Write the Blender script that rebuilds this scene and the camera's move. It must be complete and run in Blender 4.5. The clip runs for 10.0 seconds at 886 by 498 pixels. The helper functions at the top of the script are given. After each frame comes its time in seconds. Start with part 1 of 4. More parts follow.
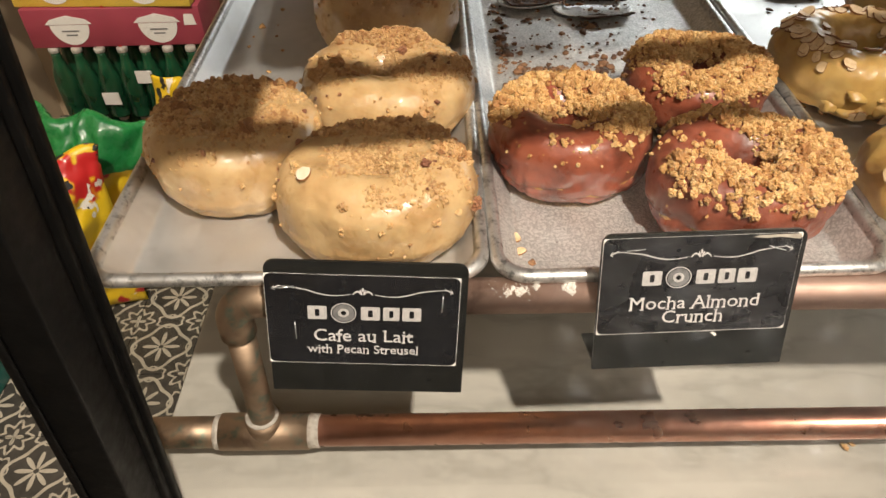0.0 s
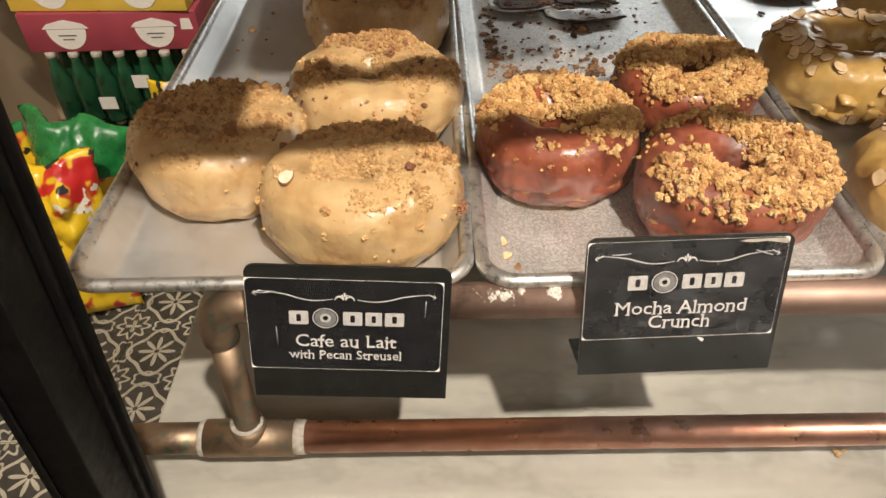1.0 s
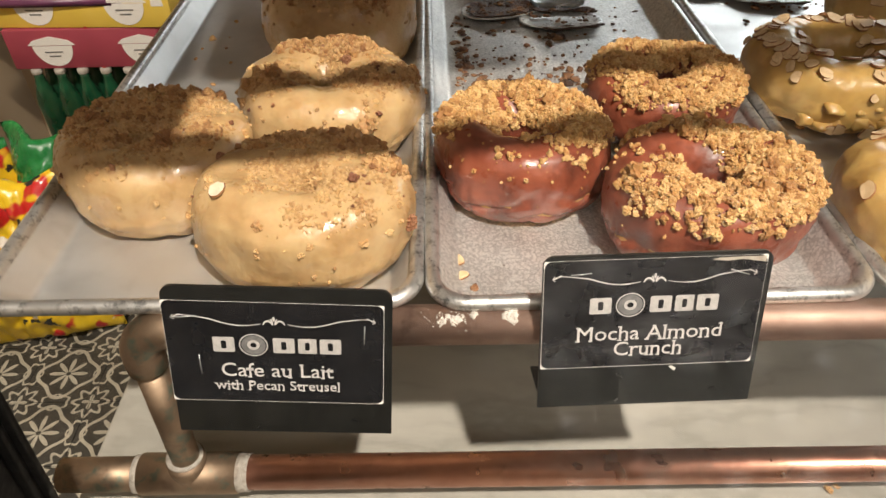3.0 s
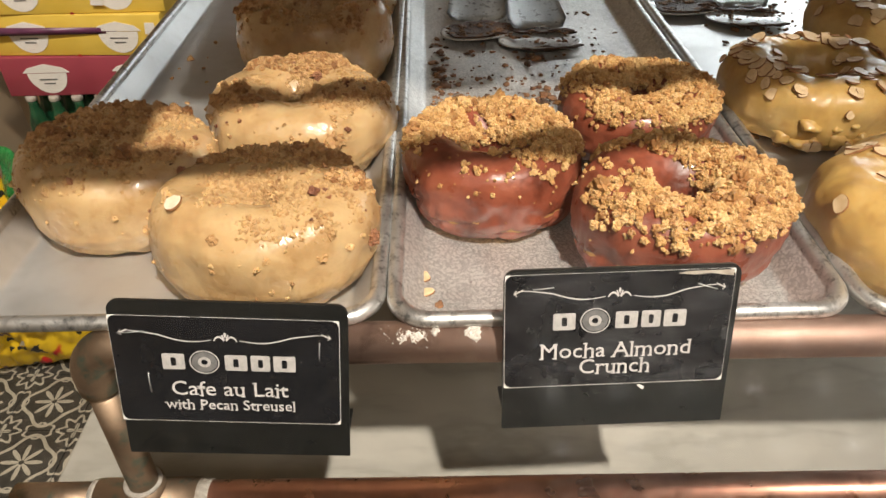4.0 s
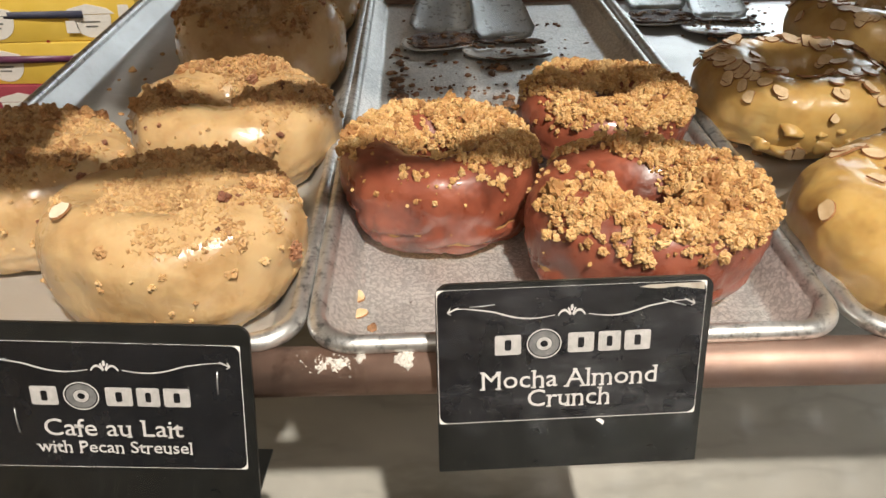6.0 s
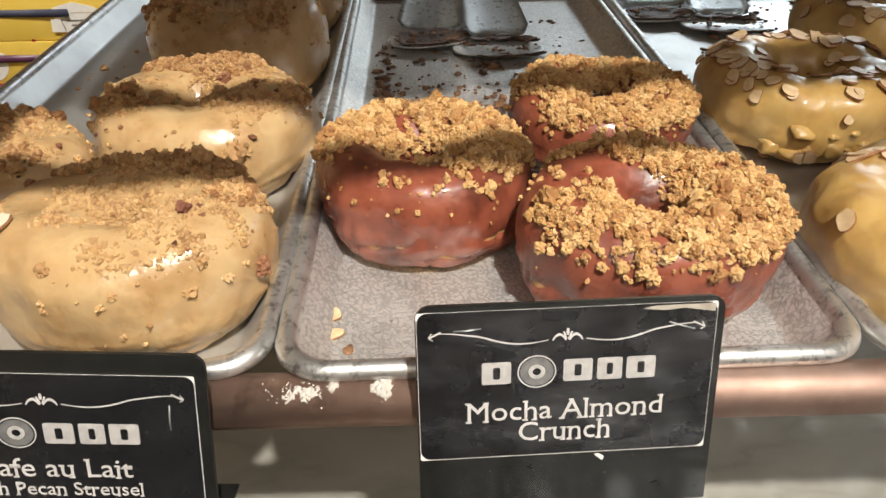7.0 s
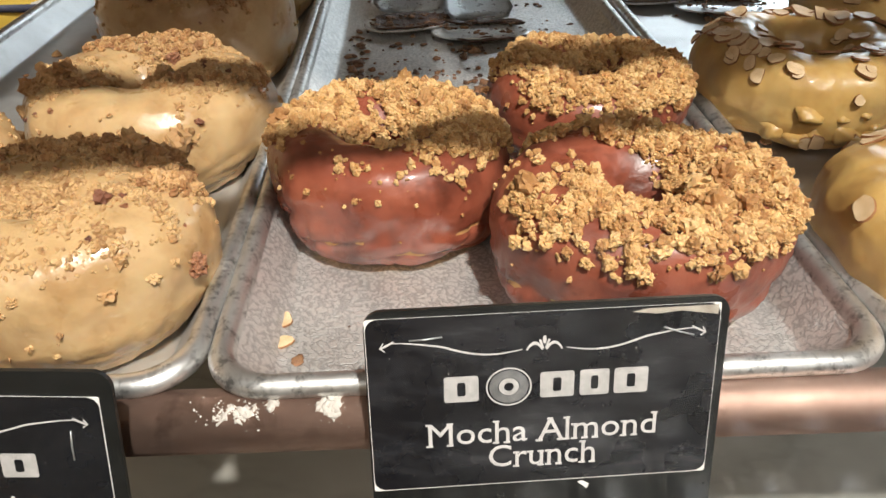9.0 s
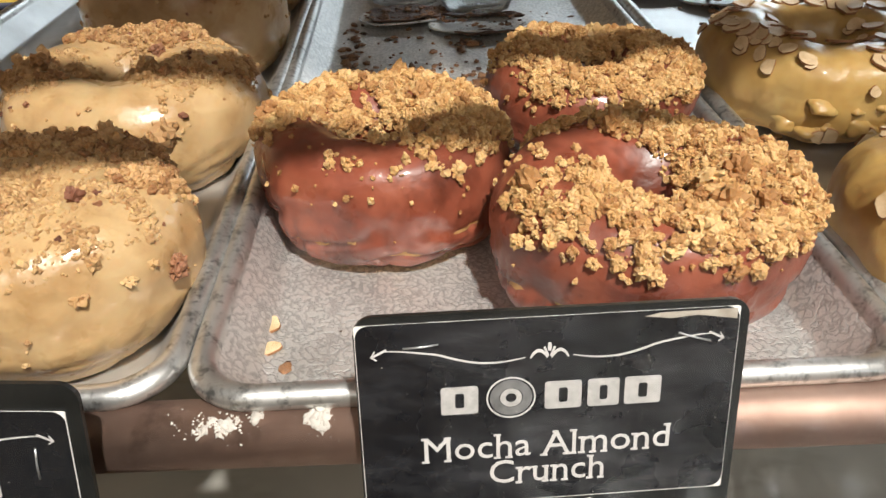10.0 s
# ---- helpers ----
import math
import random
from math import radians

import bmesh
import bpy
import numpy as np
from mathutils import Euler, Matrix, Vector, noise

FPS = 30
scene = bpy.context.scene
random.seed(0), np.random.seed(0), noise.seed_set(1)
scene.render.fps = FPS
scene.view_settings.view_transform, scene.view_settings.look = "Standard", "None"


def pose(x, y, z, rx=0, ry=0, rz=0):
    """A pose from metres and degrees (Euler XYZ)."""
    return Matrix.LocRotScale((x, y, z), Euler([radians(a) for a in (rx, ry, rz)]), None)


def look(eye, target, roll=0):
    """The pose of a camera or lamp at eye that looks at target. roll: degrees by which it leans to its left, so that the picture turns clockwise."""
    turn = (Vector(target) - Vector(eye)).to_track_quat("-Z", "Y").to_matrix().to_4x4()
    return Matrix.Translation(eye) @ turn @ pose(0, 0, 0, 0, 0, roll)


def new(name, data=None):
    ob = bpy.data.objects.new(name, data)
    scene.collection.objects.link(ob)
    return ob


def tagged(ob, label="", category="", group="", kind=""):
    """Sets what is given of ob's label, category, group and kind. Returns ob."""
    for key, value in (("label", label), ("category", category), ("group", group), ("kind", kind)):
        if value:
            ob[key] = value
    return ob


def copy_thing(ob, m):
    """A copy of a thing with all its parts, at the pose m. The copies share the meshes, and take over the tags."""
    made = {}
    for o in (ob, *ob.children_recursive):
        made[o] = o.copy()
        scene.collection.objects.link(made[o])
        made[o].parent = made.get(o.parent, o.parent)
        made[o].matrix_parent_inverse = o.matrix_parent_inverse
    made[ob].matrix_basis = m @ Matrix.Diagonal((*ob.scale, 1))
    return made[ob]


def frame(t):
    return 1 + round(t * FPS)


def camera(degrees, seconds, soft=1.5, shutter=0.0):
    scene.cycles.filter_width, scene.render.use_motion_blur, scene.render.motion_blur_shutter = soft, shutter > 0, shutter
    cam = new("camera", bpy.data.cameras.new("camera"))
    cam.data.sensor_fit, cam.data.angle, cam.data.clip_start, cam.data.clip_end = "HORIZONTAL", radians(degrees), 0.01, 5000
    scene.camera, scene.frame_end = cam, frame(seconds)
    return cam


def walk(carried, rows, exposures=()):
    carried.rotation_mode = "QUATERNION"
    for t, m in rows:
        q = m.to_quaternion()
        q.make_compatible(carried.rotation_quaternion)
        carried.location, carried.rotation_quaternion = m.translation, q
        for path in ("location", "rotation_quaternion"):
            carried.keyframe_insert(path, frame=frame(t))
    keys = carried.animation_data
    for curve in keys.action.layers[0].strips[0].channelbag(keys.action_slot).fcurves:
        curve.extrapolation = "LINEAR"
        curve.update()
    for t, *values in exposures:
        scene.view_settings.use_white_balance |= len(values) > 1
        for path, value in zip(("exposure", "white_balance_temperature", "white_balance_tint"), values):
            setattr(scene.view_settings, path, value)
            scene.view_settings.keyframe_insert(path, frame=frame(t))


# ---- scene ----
cam = camera(65.1, 10.0)
PATH = [
    (0, (0.001, 0.003, 1.364), (-0.002, 1.478, 0.012), -0.9),
    (0.5, (0.008, 0.001, 1.364), (0.003, 1.479, 0.016), -0.9),
    (1, (0.01, 0.006, 1.361), (0.007, 1.489, 0.019), -0.9),
    (1.5, (0.014, 0.013, 1.357), (0.01, 1.499, 0.019), -0.9),
    (2, (0.02, 0.023, 1.348), (0.017, 1.513, 0.013), -0.9),
    (2.5, (0.028, 0.029, 1.342), (0.025, 1.527, 0.018), -0.9),
    (4, (0.057, 0.035, 1.325), (0.058, 1.606, 0.088), -0.8),
    (4.5, (0.064, 0.036, 1.317), (0.069, 1.63, 0.11), -0.7),
    (5, (0.076, 0.044, 1.306), (0.087, 1.659, 0.126), -0.7),
    (6.5, (0.087, 0.079, 1.283), (0.114, 1.707, 0.122), -0.6),
    (7, (0.091, 0.093, 1.277), (0.125, 1.721, 0.116), -0.5),
    (7.5, (0.096, 0.103, 1.27), (0.132, 1.729, 0.106), -0.6),
    (8, (0.1, 0.112, 1.263), (0.141, 1.739, 0.101), -0.5),
    (8.5, (0.104, 0.12, 1.256), (0.149, 1.747, 0.093), -0.5),
    (9, (0.104, 0.122, 1.254), (0.151, 1.749, 0.091), -0.6),
    (9.5, (0.108, 0.125, 1.25), (0.161, 1.752, 0.088), -0.5),
    (10, (0.105, 0.135, 1.245), (0.156, 1.76, 0.08), -0.7),
]
walk(cam, [(t, look(eye, target, roll)) for t, eye, target, roll in PATH], [(0.0, -0.02, 6750, 11), (5.0, -0.02, 6450, 9.5), (10.0, -0.02, 6000, 7.5)])

# ---- world and lights ----
world = bpy.data.worlds.new("world")
scene.world = world
world.use_nodes = True
world.node_tree.nodes["Background"].inputs[0].default_value = (1.0, 0.9, 0.8, 1)
world.node_tree.nodes["Background"].inputs[1].default_value = 0.012


def spot(name, eye, target, watts, colour, size, angle, blend=0.6):
    data = bpy.data.lights.new(name, "SPOT")
    data.energy, data.color, data.shadow_soft_size = watts, colour, size
    data.spot_size, data.spot_blend = radians(angle), blend
    ob = new(name, data)
    ob.matrix_world = look(eye, target)
    return ob


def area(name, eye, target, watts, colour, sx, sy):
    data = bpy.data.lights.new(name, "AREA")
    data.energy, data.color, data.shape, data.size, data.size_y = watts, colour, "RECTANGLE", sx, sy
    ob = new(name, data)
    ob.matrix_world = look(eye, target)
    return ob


WARM, SOFT, COOL = (1.0, 0.90, 0.78), (1.0, 0.88, 0.74), (0.90, 0.97, 1.0)
LAMP = (0.45, -0.60, 2.72)
# Unseen key spot; the steep shadows give its direction
spot("ceiling_spot_light", LAMP, (0.03, 0.26, 1.1), 285, WARM, 0.036, 34, 1.0)
# Extra spot, added to brighten the wall and goods beyond the counter
spot("ceiling_spot_light", (-0.75, 0.5, 2.72), (-1.15, 1.6, 0.5), 270, WARM, 0.05, 58)
# Extra spot on the customer floor, added to strengthen its reflection in the glass
spot("ceiling_spot_light", (0.95, -0.82, 2.72), (0.95, -0.82, 0), 1550, (0.96, 0.97, 1.0), 0.05, 38)
# Unseen broad fill lamp, added to lift the shadows and doughnut sides
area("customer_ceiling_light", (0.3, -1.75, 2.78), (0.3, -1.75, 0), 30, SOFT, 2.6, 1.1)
# Unseen cool lamp behind the trays, added for the bluish sheen on them
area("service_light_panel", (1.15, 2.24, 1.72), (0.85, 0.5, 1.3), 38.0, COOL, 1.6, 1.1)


# ---- materials ----
class Mat:
    """A node material with short ways to add textures."""

    def __init__(self, name, colour=(0.5, 0.5, 0.5), rough=0.5, metal=0.0):
        self.m = bpy.data.materials.new(name)
        self.m.use_nodes = True
        self.t = self.m.node_tree
        self.b = self.t.nodes["Principled BSDF"]
        self.co = self.t.nodes.new("ShaderNodeTexCoord").outputs["Object"]
        self.set("Base Color", (*colour, 1)), self.set("Roughness", rough), self.set("Metallic", metal)

    def set(self, key, value):
        if isinstance(value, bpy.types.NodeSocket):
            self.t.links.new(value, self.b.inputs[key])
        else:
            self.b.inputs[key].default_value = value
        return self

    def node(self, kind, ins=(), **props):
        n = self.t.nodes.new("ShaderNode" + kind)
        for k, v in props.items():
            if k == "operation":
                n.operation = v
            elif k == "feature":
                n.feature = v
            elif k == "blend_type":
                n.blend_type = v
        for k, v in ins:
            if isinstance(v, bpy.types.NodeSocket):
                self.t.links.new(v, n.inputs[k])
            else:
                n.inputs[k].default_value = v
        return n

    def noise(self, scale, detail=4.0, rough=0.6, co=None):
        return self.node("TexNoise", (("Vector", co or self.co), ("Scale", scale), ("Detail", detail), ("Roughness", rough))).outputs["Fac"]

    def voronoi(self, scale, feature="F1"):
        return self.node("TexVoronoi", (("Vector", self.co), ("Scale", scale)), feature=feature).outputs["Distance"]

    def island(self):
        return self.t.nodes.new("ShaderNodeNewGeometry").outputs["Random Per Island"]

    def own(self):
        return self.t.nodes.new("ShaderNodeObjectInfo").outputs["Random"]

    def math(self, op, a, b=0.0, c=0.0):
        return self.node("Math", ((0, a), (1, b), (2, c)), operation=op).outputs[0]

    def ramp(self, fac, *stops):
        n = self.node("ValToRGB", (("Fac", fac),))
        e = n.color_ramp.elements
        while len(e) < len(stops):
            e.new(0.5)
        for el, (p, c) in zip(e, stops):
            el.position = p
            el.color = (*c, 1) if isinstance(c, tuple) else (c, c, c, 1)
        return n.outputs["Color"]

    def mix(self, fac, a, b, blend="MIX"):
        n = self.t.nodes.new("ShaderNodeMix")
        n.data_type, n.blend_type = "RGBA", blend
        for sock, v in ((n.inputs[0], fac), (n.inputs[6], a), (n.inputs[7], b)):
            if isinstance(v, bpy.types.NodeSocket):
                self.t.links.new(v, sock)
            else:
                sock.default_value = (*v, 1) if isinstance(v, tuple) else v
        return n.outputs[2]

    def bump(self, height, strength=0.3, distance=0.001):
        n = self.node("Bump", (("Height", height), ("Strength", strength), ("Distance", distance)))
        old = self.b.inputs["Normal"]
        if old.is_linked:
            self.t.links.new(old.links[0].from_socket, n.inputs["Normal"])
        return self.set("Normal", n.outputs[0])


def plain(name, c1, c2, scale, rough=0.5, metal=0.0, bump=0.2, dist=0.001, detail=5.0):
    """A surface that varies between two colours, with matching relief."""
    k = Mat(name, c1, rough, metal)
    n = k.noise(scale, detail)
    k.set("Base Color", k.ramp(n, (0.3, c1), (0.7, c2)))
    k.set("Roughness", k.ramp(k.noise(scale * 3.1), (0.3, max(0.02, rough - 0.1)), (0.7, min(1.0, rough + 0.1))))
    k.bump(k.noise(scale * 6), bump, dist)
    return k.m


def make_glaze(name, dark, mid, light, rough, sss=0.15, wrinkle=0.4, coat=0.25):
    k = Mat(name, mid, rough)
    big, fine = k.noise(38, 5), k.noise(240, 4)
    c = k.ramp(big, (0.3, dark), (0.5, mid), (0.72, light))
    c = k.mix(k.ramp(fine, (0.55, 0.0), (0.75, 0.14)), c, dark)
    c = k.mix(k.ramp(k.noise(95, 3), (0.56, 0.0), (0.68, 0.45)), c, dark)
    k.set("Base Color", c)
    k.set("Roughness", k.ramp(k.noise(70, 4), (0.35, rough - 0.08), (0.7, rough + 0.18)))
    k.set("Subsurface Weight", sss), k.set("Subsurface Radius", (0.004, 0.002, 0.001)), k.set("Subsurface Scale", 0.6)
    k.set("Coat Weight", coat), k.set("Coat Roughness", 0.12)
    k.bump(k.noise(55, 5), wrinkle, 0.0025)
    k.bump(k.noise(420, 3), 0.08, 0.0005)
    return k.m


def make_crumb(name, dark, mid, light):
    k = Mat(name, mid, 0.75)
    c = k.ramp(k.island(), (0.05, dark), (0.4, mid), (0.95, light))
    k.set("Base Color", k.mix(k.ramp(k.noise(700, 3), (0.4, 0.0), (0.7, 0.5)), c, dark))
    k.set("Subsurface Weight", 0.16), k.set("Subsurface Radius", (0.004, 0.0024, 0.001)), k.set("Subsurface Scale", 0.5)
    k.bump(k.noise(1600, 3), 0.5, 0.0005)
    return k.m


def make_aluminium(name, emboss):
    k = Mat(name, (0.62, 0.62, 0.60), 0.5, 0.75)
    wear = k.noise(14, 6)
    base = k.mix(k.ramp(k.noise(90, 6, 0.75), (0.5, 0.0), (0.78, 0.35)),
                 k.ramp(wear, (0.3, (0.56, 0.56, 0.555)), (0.7, (0.69, 0.69, 0.685))), (0.30, 0.28, 0.25))
    k.set("Base Color", base)
    k.set("Roughness", k.ramp(k.noise(30, 6), (0.3, 0.36), (0.7, 0.55)))
    if emboss:
        # Grooves darker, raised worms paler, along the same lines as the bump
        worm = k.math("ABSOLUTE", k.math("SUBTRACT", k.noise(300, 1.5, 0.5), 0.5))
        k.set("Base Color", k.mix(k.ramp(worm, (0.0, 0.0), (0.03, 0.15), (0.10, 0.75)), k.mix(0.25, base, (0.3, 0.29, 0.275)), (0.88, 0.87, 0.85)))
        k.bump(k.ramp(worm, (0.0, 0.0), (0.07, 1.0)), 0.4, 0.0006)
    k.bump(k.noise(160, 4), 0.12, 0.0005)
    return k.m


def make_copper(name, base, dull, patina, rough):
    k = Mat(name, base, rough, 1.0)
    c = k.ramp(k.noise(22, 6, 0.7), (0.3, base), (0.65, dull))
    c = k.mix(k.ramp(k.noise(60, 6, 0.75), (0.62 - 0.1 * patina, 0.0), (0.72 - 0.1 * patina, patina)), c, (0.15, 0.20, 0.16))
    c = k.mix(k.ramp(k.noise(35, 5, 0.7, k.node("Mapping", (("Vector", k.co), ("Location", (3, 1, 2)))).outputs[0]), (0.6, 0.0), (0.75, 0.7)), c, (0.11, 0.06, 0.045))
    k.set("Base Color", c)
    k.set("Roughness", k.ramp(k.noise(45, 5), (0.3, rough), (0.75, rough + 0.25)))
    k.bump(k.noise(300, 4), 0.1, 0.0004)
    return k.m


def make_marble():
    k = Mat("marble", (0.72, 0.71, 0.68), 0.16)
    warp = k.node("Mapping", (("Vector", k.co), ("Rotation", (0, 0, 0.6)), ("Scale", (1, 2.4, 1)))).outputs[0]
    vein = k.math("ABSOLUTE", k.math("SUBTRACT", k.noise(5.5, 8, 0.62, warp), 0.5))
    c = k.ramp(vein, (0.0, (0.31, 0.30, 0.265)), (0.035, (0.37, 0.355, 0.315)), (0.13, (0.43, 0.41, 0.365)))
    k.set("Base Color", k.mix(k.ramp(k.noise(9, 6), (0.35, 0.0), (0.7, 0.5)), c, (0.35, 0.335, 0.30)))
    return k.m


def make_glass():
    m = bpy.data.materials.new("clear_glass")
    m.use_nodes = True
    t = m.node_tree
    t.nodes.remove(t.nodes["Principled BSDF"])
    out = t.nodes["Material Output"]
    mixer, clear, gloss, fres = [t.nodes.new("ShaderNode" + n) for n in ("MixShader", "BsdfTransparent", "BsdfGlossy", "Fresnel")]
    clear.inputs[0].default_value = (0.985, 0.995, 0.99, 1)
    gloss.inputs["Roughness"].default_value = 0.05
    fres.inputs[0].default_value = 1.5
    t.links.new(fres.outputs[0], mixer.inputs[0]), t.links.new(clear.outputs[0], mixer.inputs[1])
    t.links.new(gloss.outputs[0], mixer.inputs[2]), t.links.new(mixer.outputs[0], out.inputs[0])
    return m


def make_clear():
    m = bpy.data.materials.new("clear_glass_inside")
    m.use_nodes = True
    t = m.node_tree
    t.nodes.remove(t.nodes["Principled BSDF"])
    clear = t.nodes.new("ShaderNodeBsdfTransparent")
    t.links.new(clear.outputs[0], t.nodes["Material Output"].inputs[0])
    return m


PITCH, TILE_X, TILE_Y = 0.172, -0.72, 1.14


def make_tile():
    """Black and cream encaustic tile: an eight-petalled flower in a scrolled frame, once per tile."""
    k = Mat("encaustic_tile", (0.5, 0.5, 0.5), 0.42)
    p = k.node("SeparateXYZ", ((0, k.t.nodes.new("ShaderNodeNewGeometry").outputs["Position"]),)).outputs

    def cell(v, start):
        return k.math("SUBTRACT", k.math("FRACT", k.math("ADD", k.math("DIVIDE", k.math("SUBTRACT", v, start), PITCH), 100.5)), 0.5)

    u, v = cell(p[0], TILE_X), cell(p[1], TILE_Y)
    au, av = k.math("ABSOLUTE", u), k.math("ABSOLUTE", v)
    r = k.math("SQRT", k.math("ADD", k.math("MULTIPLY", u, u), k.math("MULTIPLY", v, v)))
    ang = k.math("ARCTAN2", v, u)
    petal = k.math("ADD", 0.155, k.math("MULTIPLY", 0.12, k.math("COSINE", k.math("MULTIPLY", ang, 8.0))))
    flower = k.math("LESS_THAN", r, petal)
    heart = k.math("GREATER_THAN", r, 0.035)
    frame_r = k.math("ADD", 0.375, k.math("MULTIPLY", 0.05, k.math("COSINE", k.math("MULTIPLY", ang, 4.0))))
    line = k.math("LESS_THAN", k.math("ABSOLUTE", k.math("SUBTRACT", r, frame_r)), 0.026)
    cu, cv = k.math("SUBTRACT", 0.5, au), k.math("SUBTRACT", 0.5, av)
    rc = k.math("SQRT", k.math("ADD", k.math("MULTIPLY", cu, cu), k.math("MULTIPLY", cv, cv)))
    turned = k.math("ARCTAN2", cv, cu)
    curl = k.math("ADD", 0.20, k.math("MULTIPLY", 0.045, k.math("COSINE", k.math("MULTIPLY", turned, 8.0))))
    ring = k.math("LESS_THAN", k.math("ABSOLUTE", k.math("SUBTRACT", rc, curl)), 0.026)
    bud = k.math("ADD", 0.075, k.math("MULTIPLY", 0.05, k.math("COSINE", k.math("MULTIPLY", turned, 4.0))))
    ring2 = k.math("LESS_THAN", rc, bud)
    fold = k.math("ABSOLUTE", k.math("SUBTRACT", k.math("ABSOLUTE", k.math("SUBTRACT", au, av)), k.math("ADD", 0.30, k.math("MULTIPLY", 0.05, k.math("COSINE", k.math("MULTIPLY", r, 34.0))))))
    scroll = k.math("MULTIPLY", k.math("LESS_THAN", fold, 0.024), k.math("GREATER_THAN", r, 0.36))
    cream = k.math("MAXIMUM", k.math("MAXIMUM", k.math("MULTIPLY", flower, heart), line), k.math("MAXIMUM", k.math("MAXIMUM", ring, ring2), scroll))
    wear = k.noise(30, 5)
    dark = k.ramp(wear, (0.3, (0.018, 0.017, 0.014)), (0.7, (0.042, 0.038, 0.032)))
    lite = k.ramp(wear, (0.3, (0.25, 0.225, 0.175)), (0.7, (0.36, 0.33, 0.265)))
    k.set("Base Color", k.mix(cream, dark, lite))
    k.bump(k.noise(120), 0.1, 0.0008)
    return k.m


CAFE = make_glaze("cafe_au_lait_glaze", (0.38, 0.225, 0.095), (0.495, 0.325, 0.155), (0.555, 0.39, 0.20), 0.30, 0.15, 0.6, 0.3)
MOCHA = make_glaze("mocha_glaze", (0.085, 0.021, 0.011), (0.225, 0.058, 0.031), (0.32, 0.095, 0.052), 0.32, 0.04, 0.5, 0.22)
CARAMEL = make_glaze("caramel_glaze", (0.37, 0.205, 0.060), (0.51, 0.32, 0.100), (0.58, 0.39, 0.145), 0.36, 0.15, 0.45, 0.2)
DOUGH = plain("fried_dough", (0.50, 0.27, 0.09), (0.66, 0.42, 0.17), 60, 0.7, bump=0.4)
STREUSEL = make_crumb("pecan_streusel", (0.27, 0.125, 0.048), (0.45, 0.25, 0.098), (0.57, 0.36, 0.165))
FINE_STREUSEL = make_crumb("fine_streusel", (0.36, 0.20, 0.085), (0.51, 0.315, 0.135), (0.61, 0.41, 0.195))
CRUNCH = make_crumb("almond_crunch", (0.34, 0.165, 0.056), (0.55, 0.325, 0.122), (0.69, 0.465, 0.212))
PECAN = make_crumb("pecan_bit", (0.10, 0.036, 0.02), (0.22, 0.085, 0.045), (0.34, 0.16, 0.08))
BURNT = make_crumb("dark_crumb", (0.06, 0.03, 0.018), (0.18, 0.085, 0.04), (0.33, 0.17, 0.08))
ALMOND = plain("almond_flesh", (0.52, 0.35, 0.18), (0.74, 0.57, 0.36), 110, 0.5)
ALMOND_SKIN = plain("almond_skin", (0.20, 0.085, 0.03), (0.33, 0.15, 0.06), 300, 0.6)
RIM = Mat("worn_rim", (0.7, 0.7, 0.69), 0.3, 0.9)
RIM.set("Base Color", RIM.mix(RIM.ramp(RIM.noise(150, 7, 0.8), (0.50, 0.0), (0.62, 0.8)), RIM.ramp(RIM.noise(16), (0.3, (0.58, 0.58, 0.57)), (0.7, (0.74, 0.74, 0.73))), (0.16, 0.16, 0.16)))
RIM.set("Roughness", RIM.ramp(RIM.noise(60, 6), (0.3, 0.3), (0.7, 0.55)))
RIM = RIM.bump(RIM.noise(220, 5), 0.2, 0.0005).m
TRAY_SMOOTH = make_aluminium("smooth_aluminium", False)
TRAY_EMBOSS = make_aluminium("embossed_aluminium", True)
STEEL = plain("polished_steel", (0.50, 0.52, 0.53), (0.66, 0.68, 0.69), 20, 0.36, 0.75, 0.05)
TONG_STEEL = plain("brushed_steel", (0.58, 0.60, 0.61), (0.76, 0.78, 0.79), 60, 0.32, 0.5, 0.1)
CHOCOLATE = plain("smeared_chocolate", (0.035, 0.018, 0.012), (0.13, 0.062, 0.040), 160, 0.4, 0.0, 0.8, 0.002)
COPPER = make_copper("copper_tube", (0.60, 0.33, 0.24), (0.42, 0.20, 0.145), 0.1, 0.22)
COPPER_DULL = make_copper("dull_copper_tube", (0.41, 0.29, 0.235), (0.31, 0.205, 0.165), 0.15, 0.50)
COPPER_OLD = make_copper("aged_copper_fitting", (0.40, 0.29, 0.20), (0.24, 0.175, 0.125), 0.85, 0.45)
SOLDER = plain("solder", (0.36, 0.32, 0.27), (0.66, 0.63, 0.58), 260, 0.55, 0.25, 0.8, 0.0015)
FLOUR = plain("dried_icing", (0.42, 0.38, 0.34), (0.60, 0.57, 0.52), 300, 0.85)
BLACK_METAL = plain("black_painted_metal", (0.0025, 0.0025, 0.0025), (0.006, 0.0055, 0.005), 40, 0.55, 0.0, 0.15)
BLACK_METAL.node_tree.nodes["Principled BSDF"].inputs["Specular IOR Level"].default_value = 0.13
SIGN_BLACK = plain("black_plastic", (0.006, 0.007, 0.007), (0.014, 0.015, 0.015), 60, 0.36)
PAPER = plain("white_card", (0.74, 0.72, 0.69), (0.82, 0.80, 0.77), 80, 0.6)
PRINT = plain("black_print", (0.006, 0.0065, 0.008), (0.016, 0.017, 0.020), 24, 0.22)
for m, coat in ((SIGN_BLACK, 0.2), (PRINT, 0.3)):
    gloss = m.node_tree.nodes["Principled BSDF"].inputs
    gloss["Specular IOR Level"].default_value, gloss["Coat Weight"].default_value, gloss["Coat Roughness"].default_value = 0.4, coat, 0.13
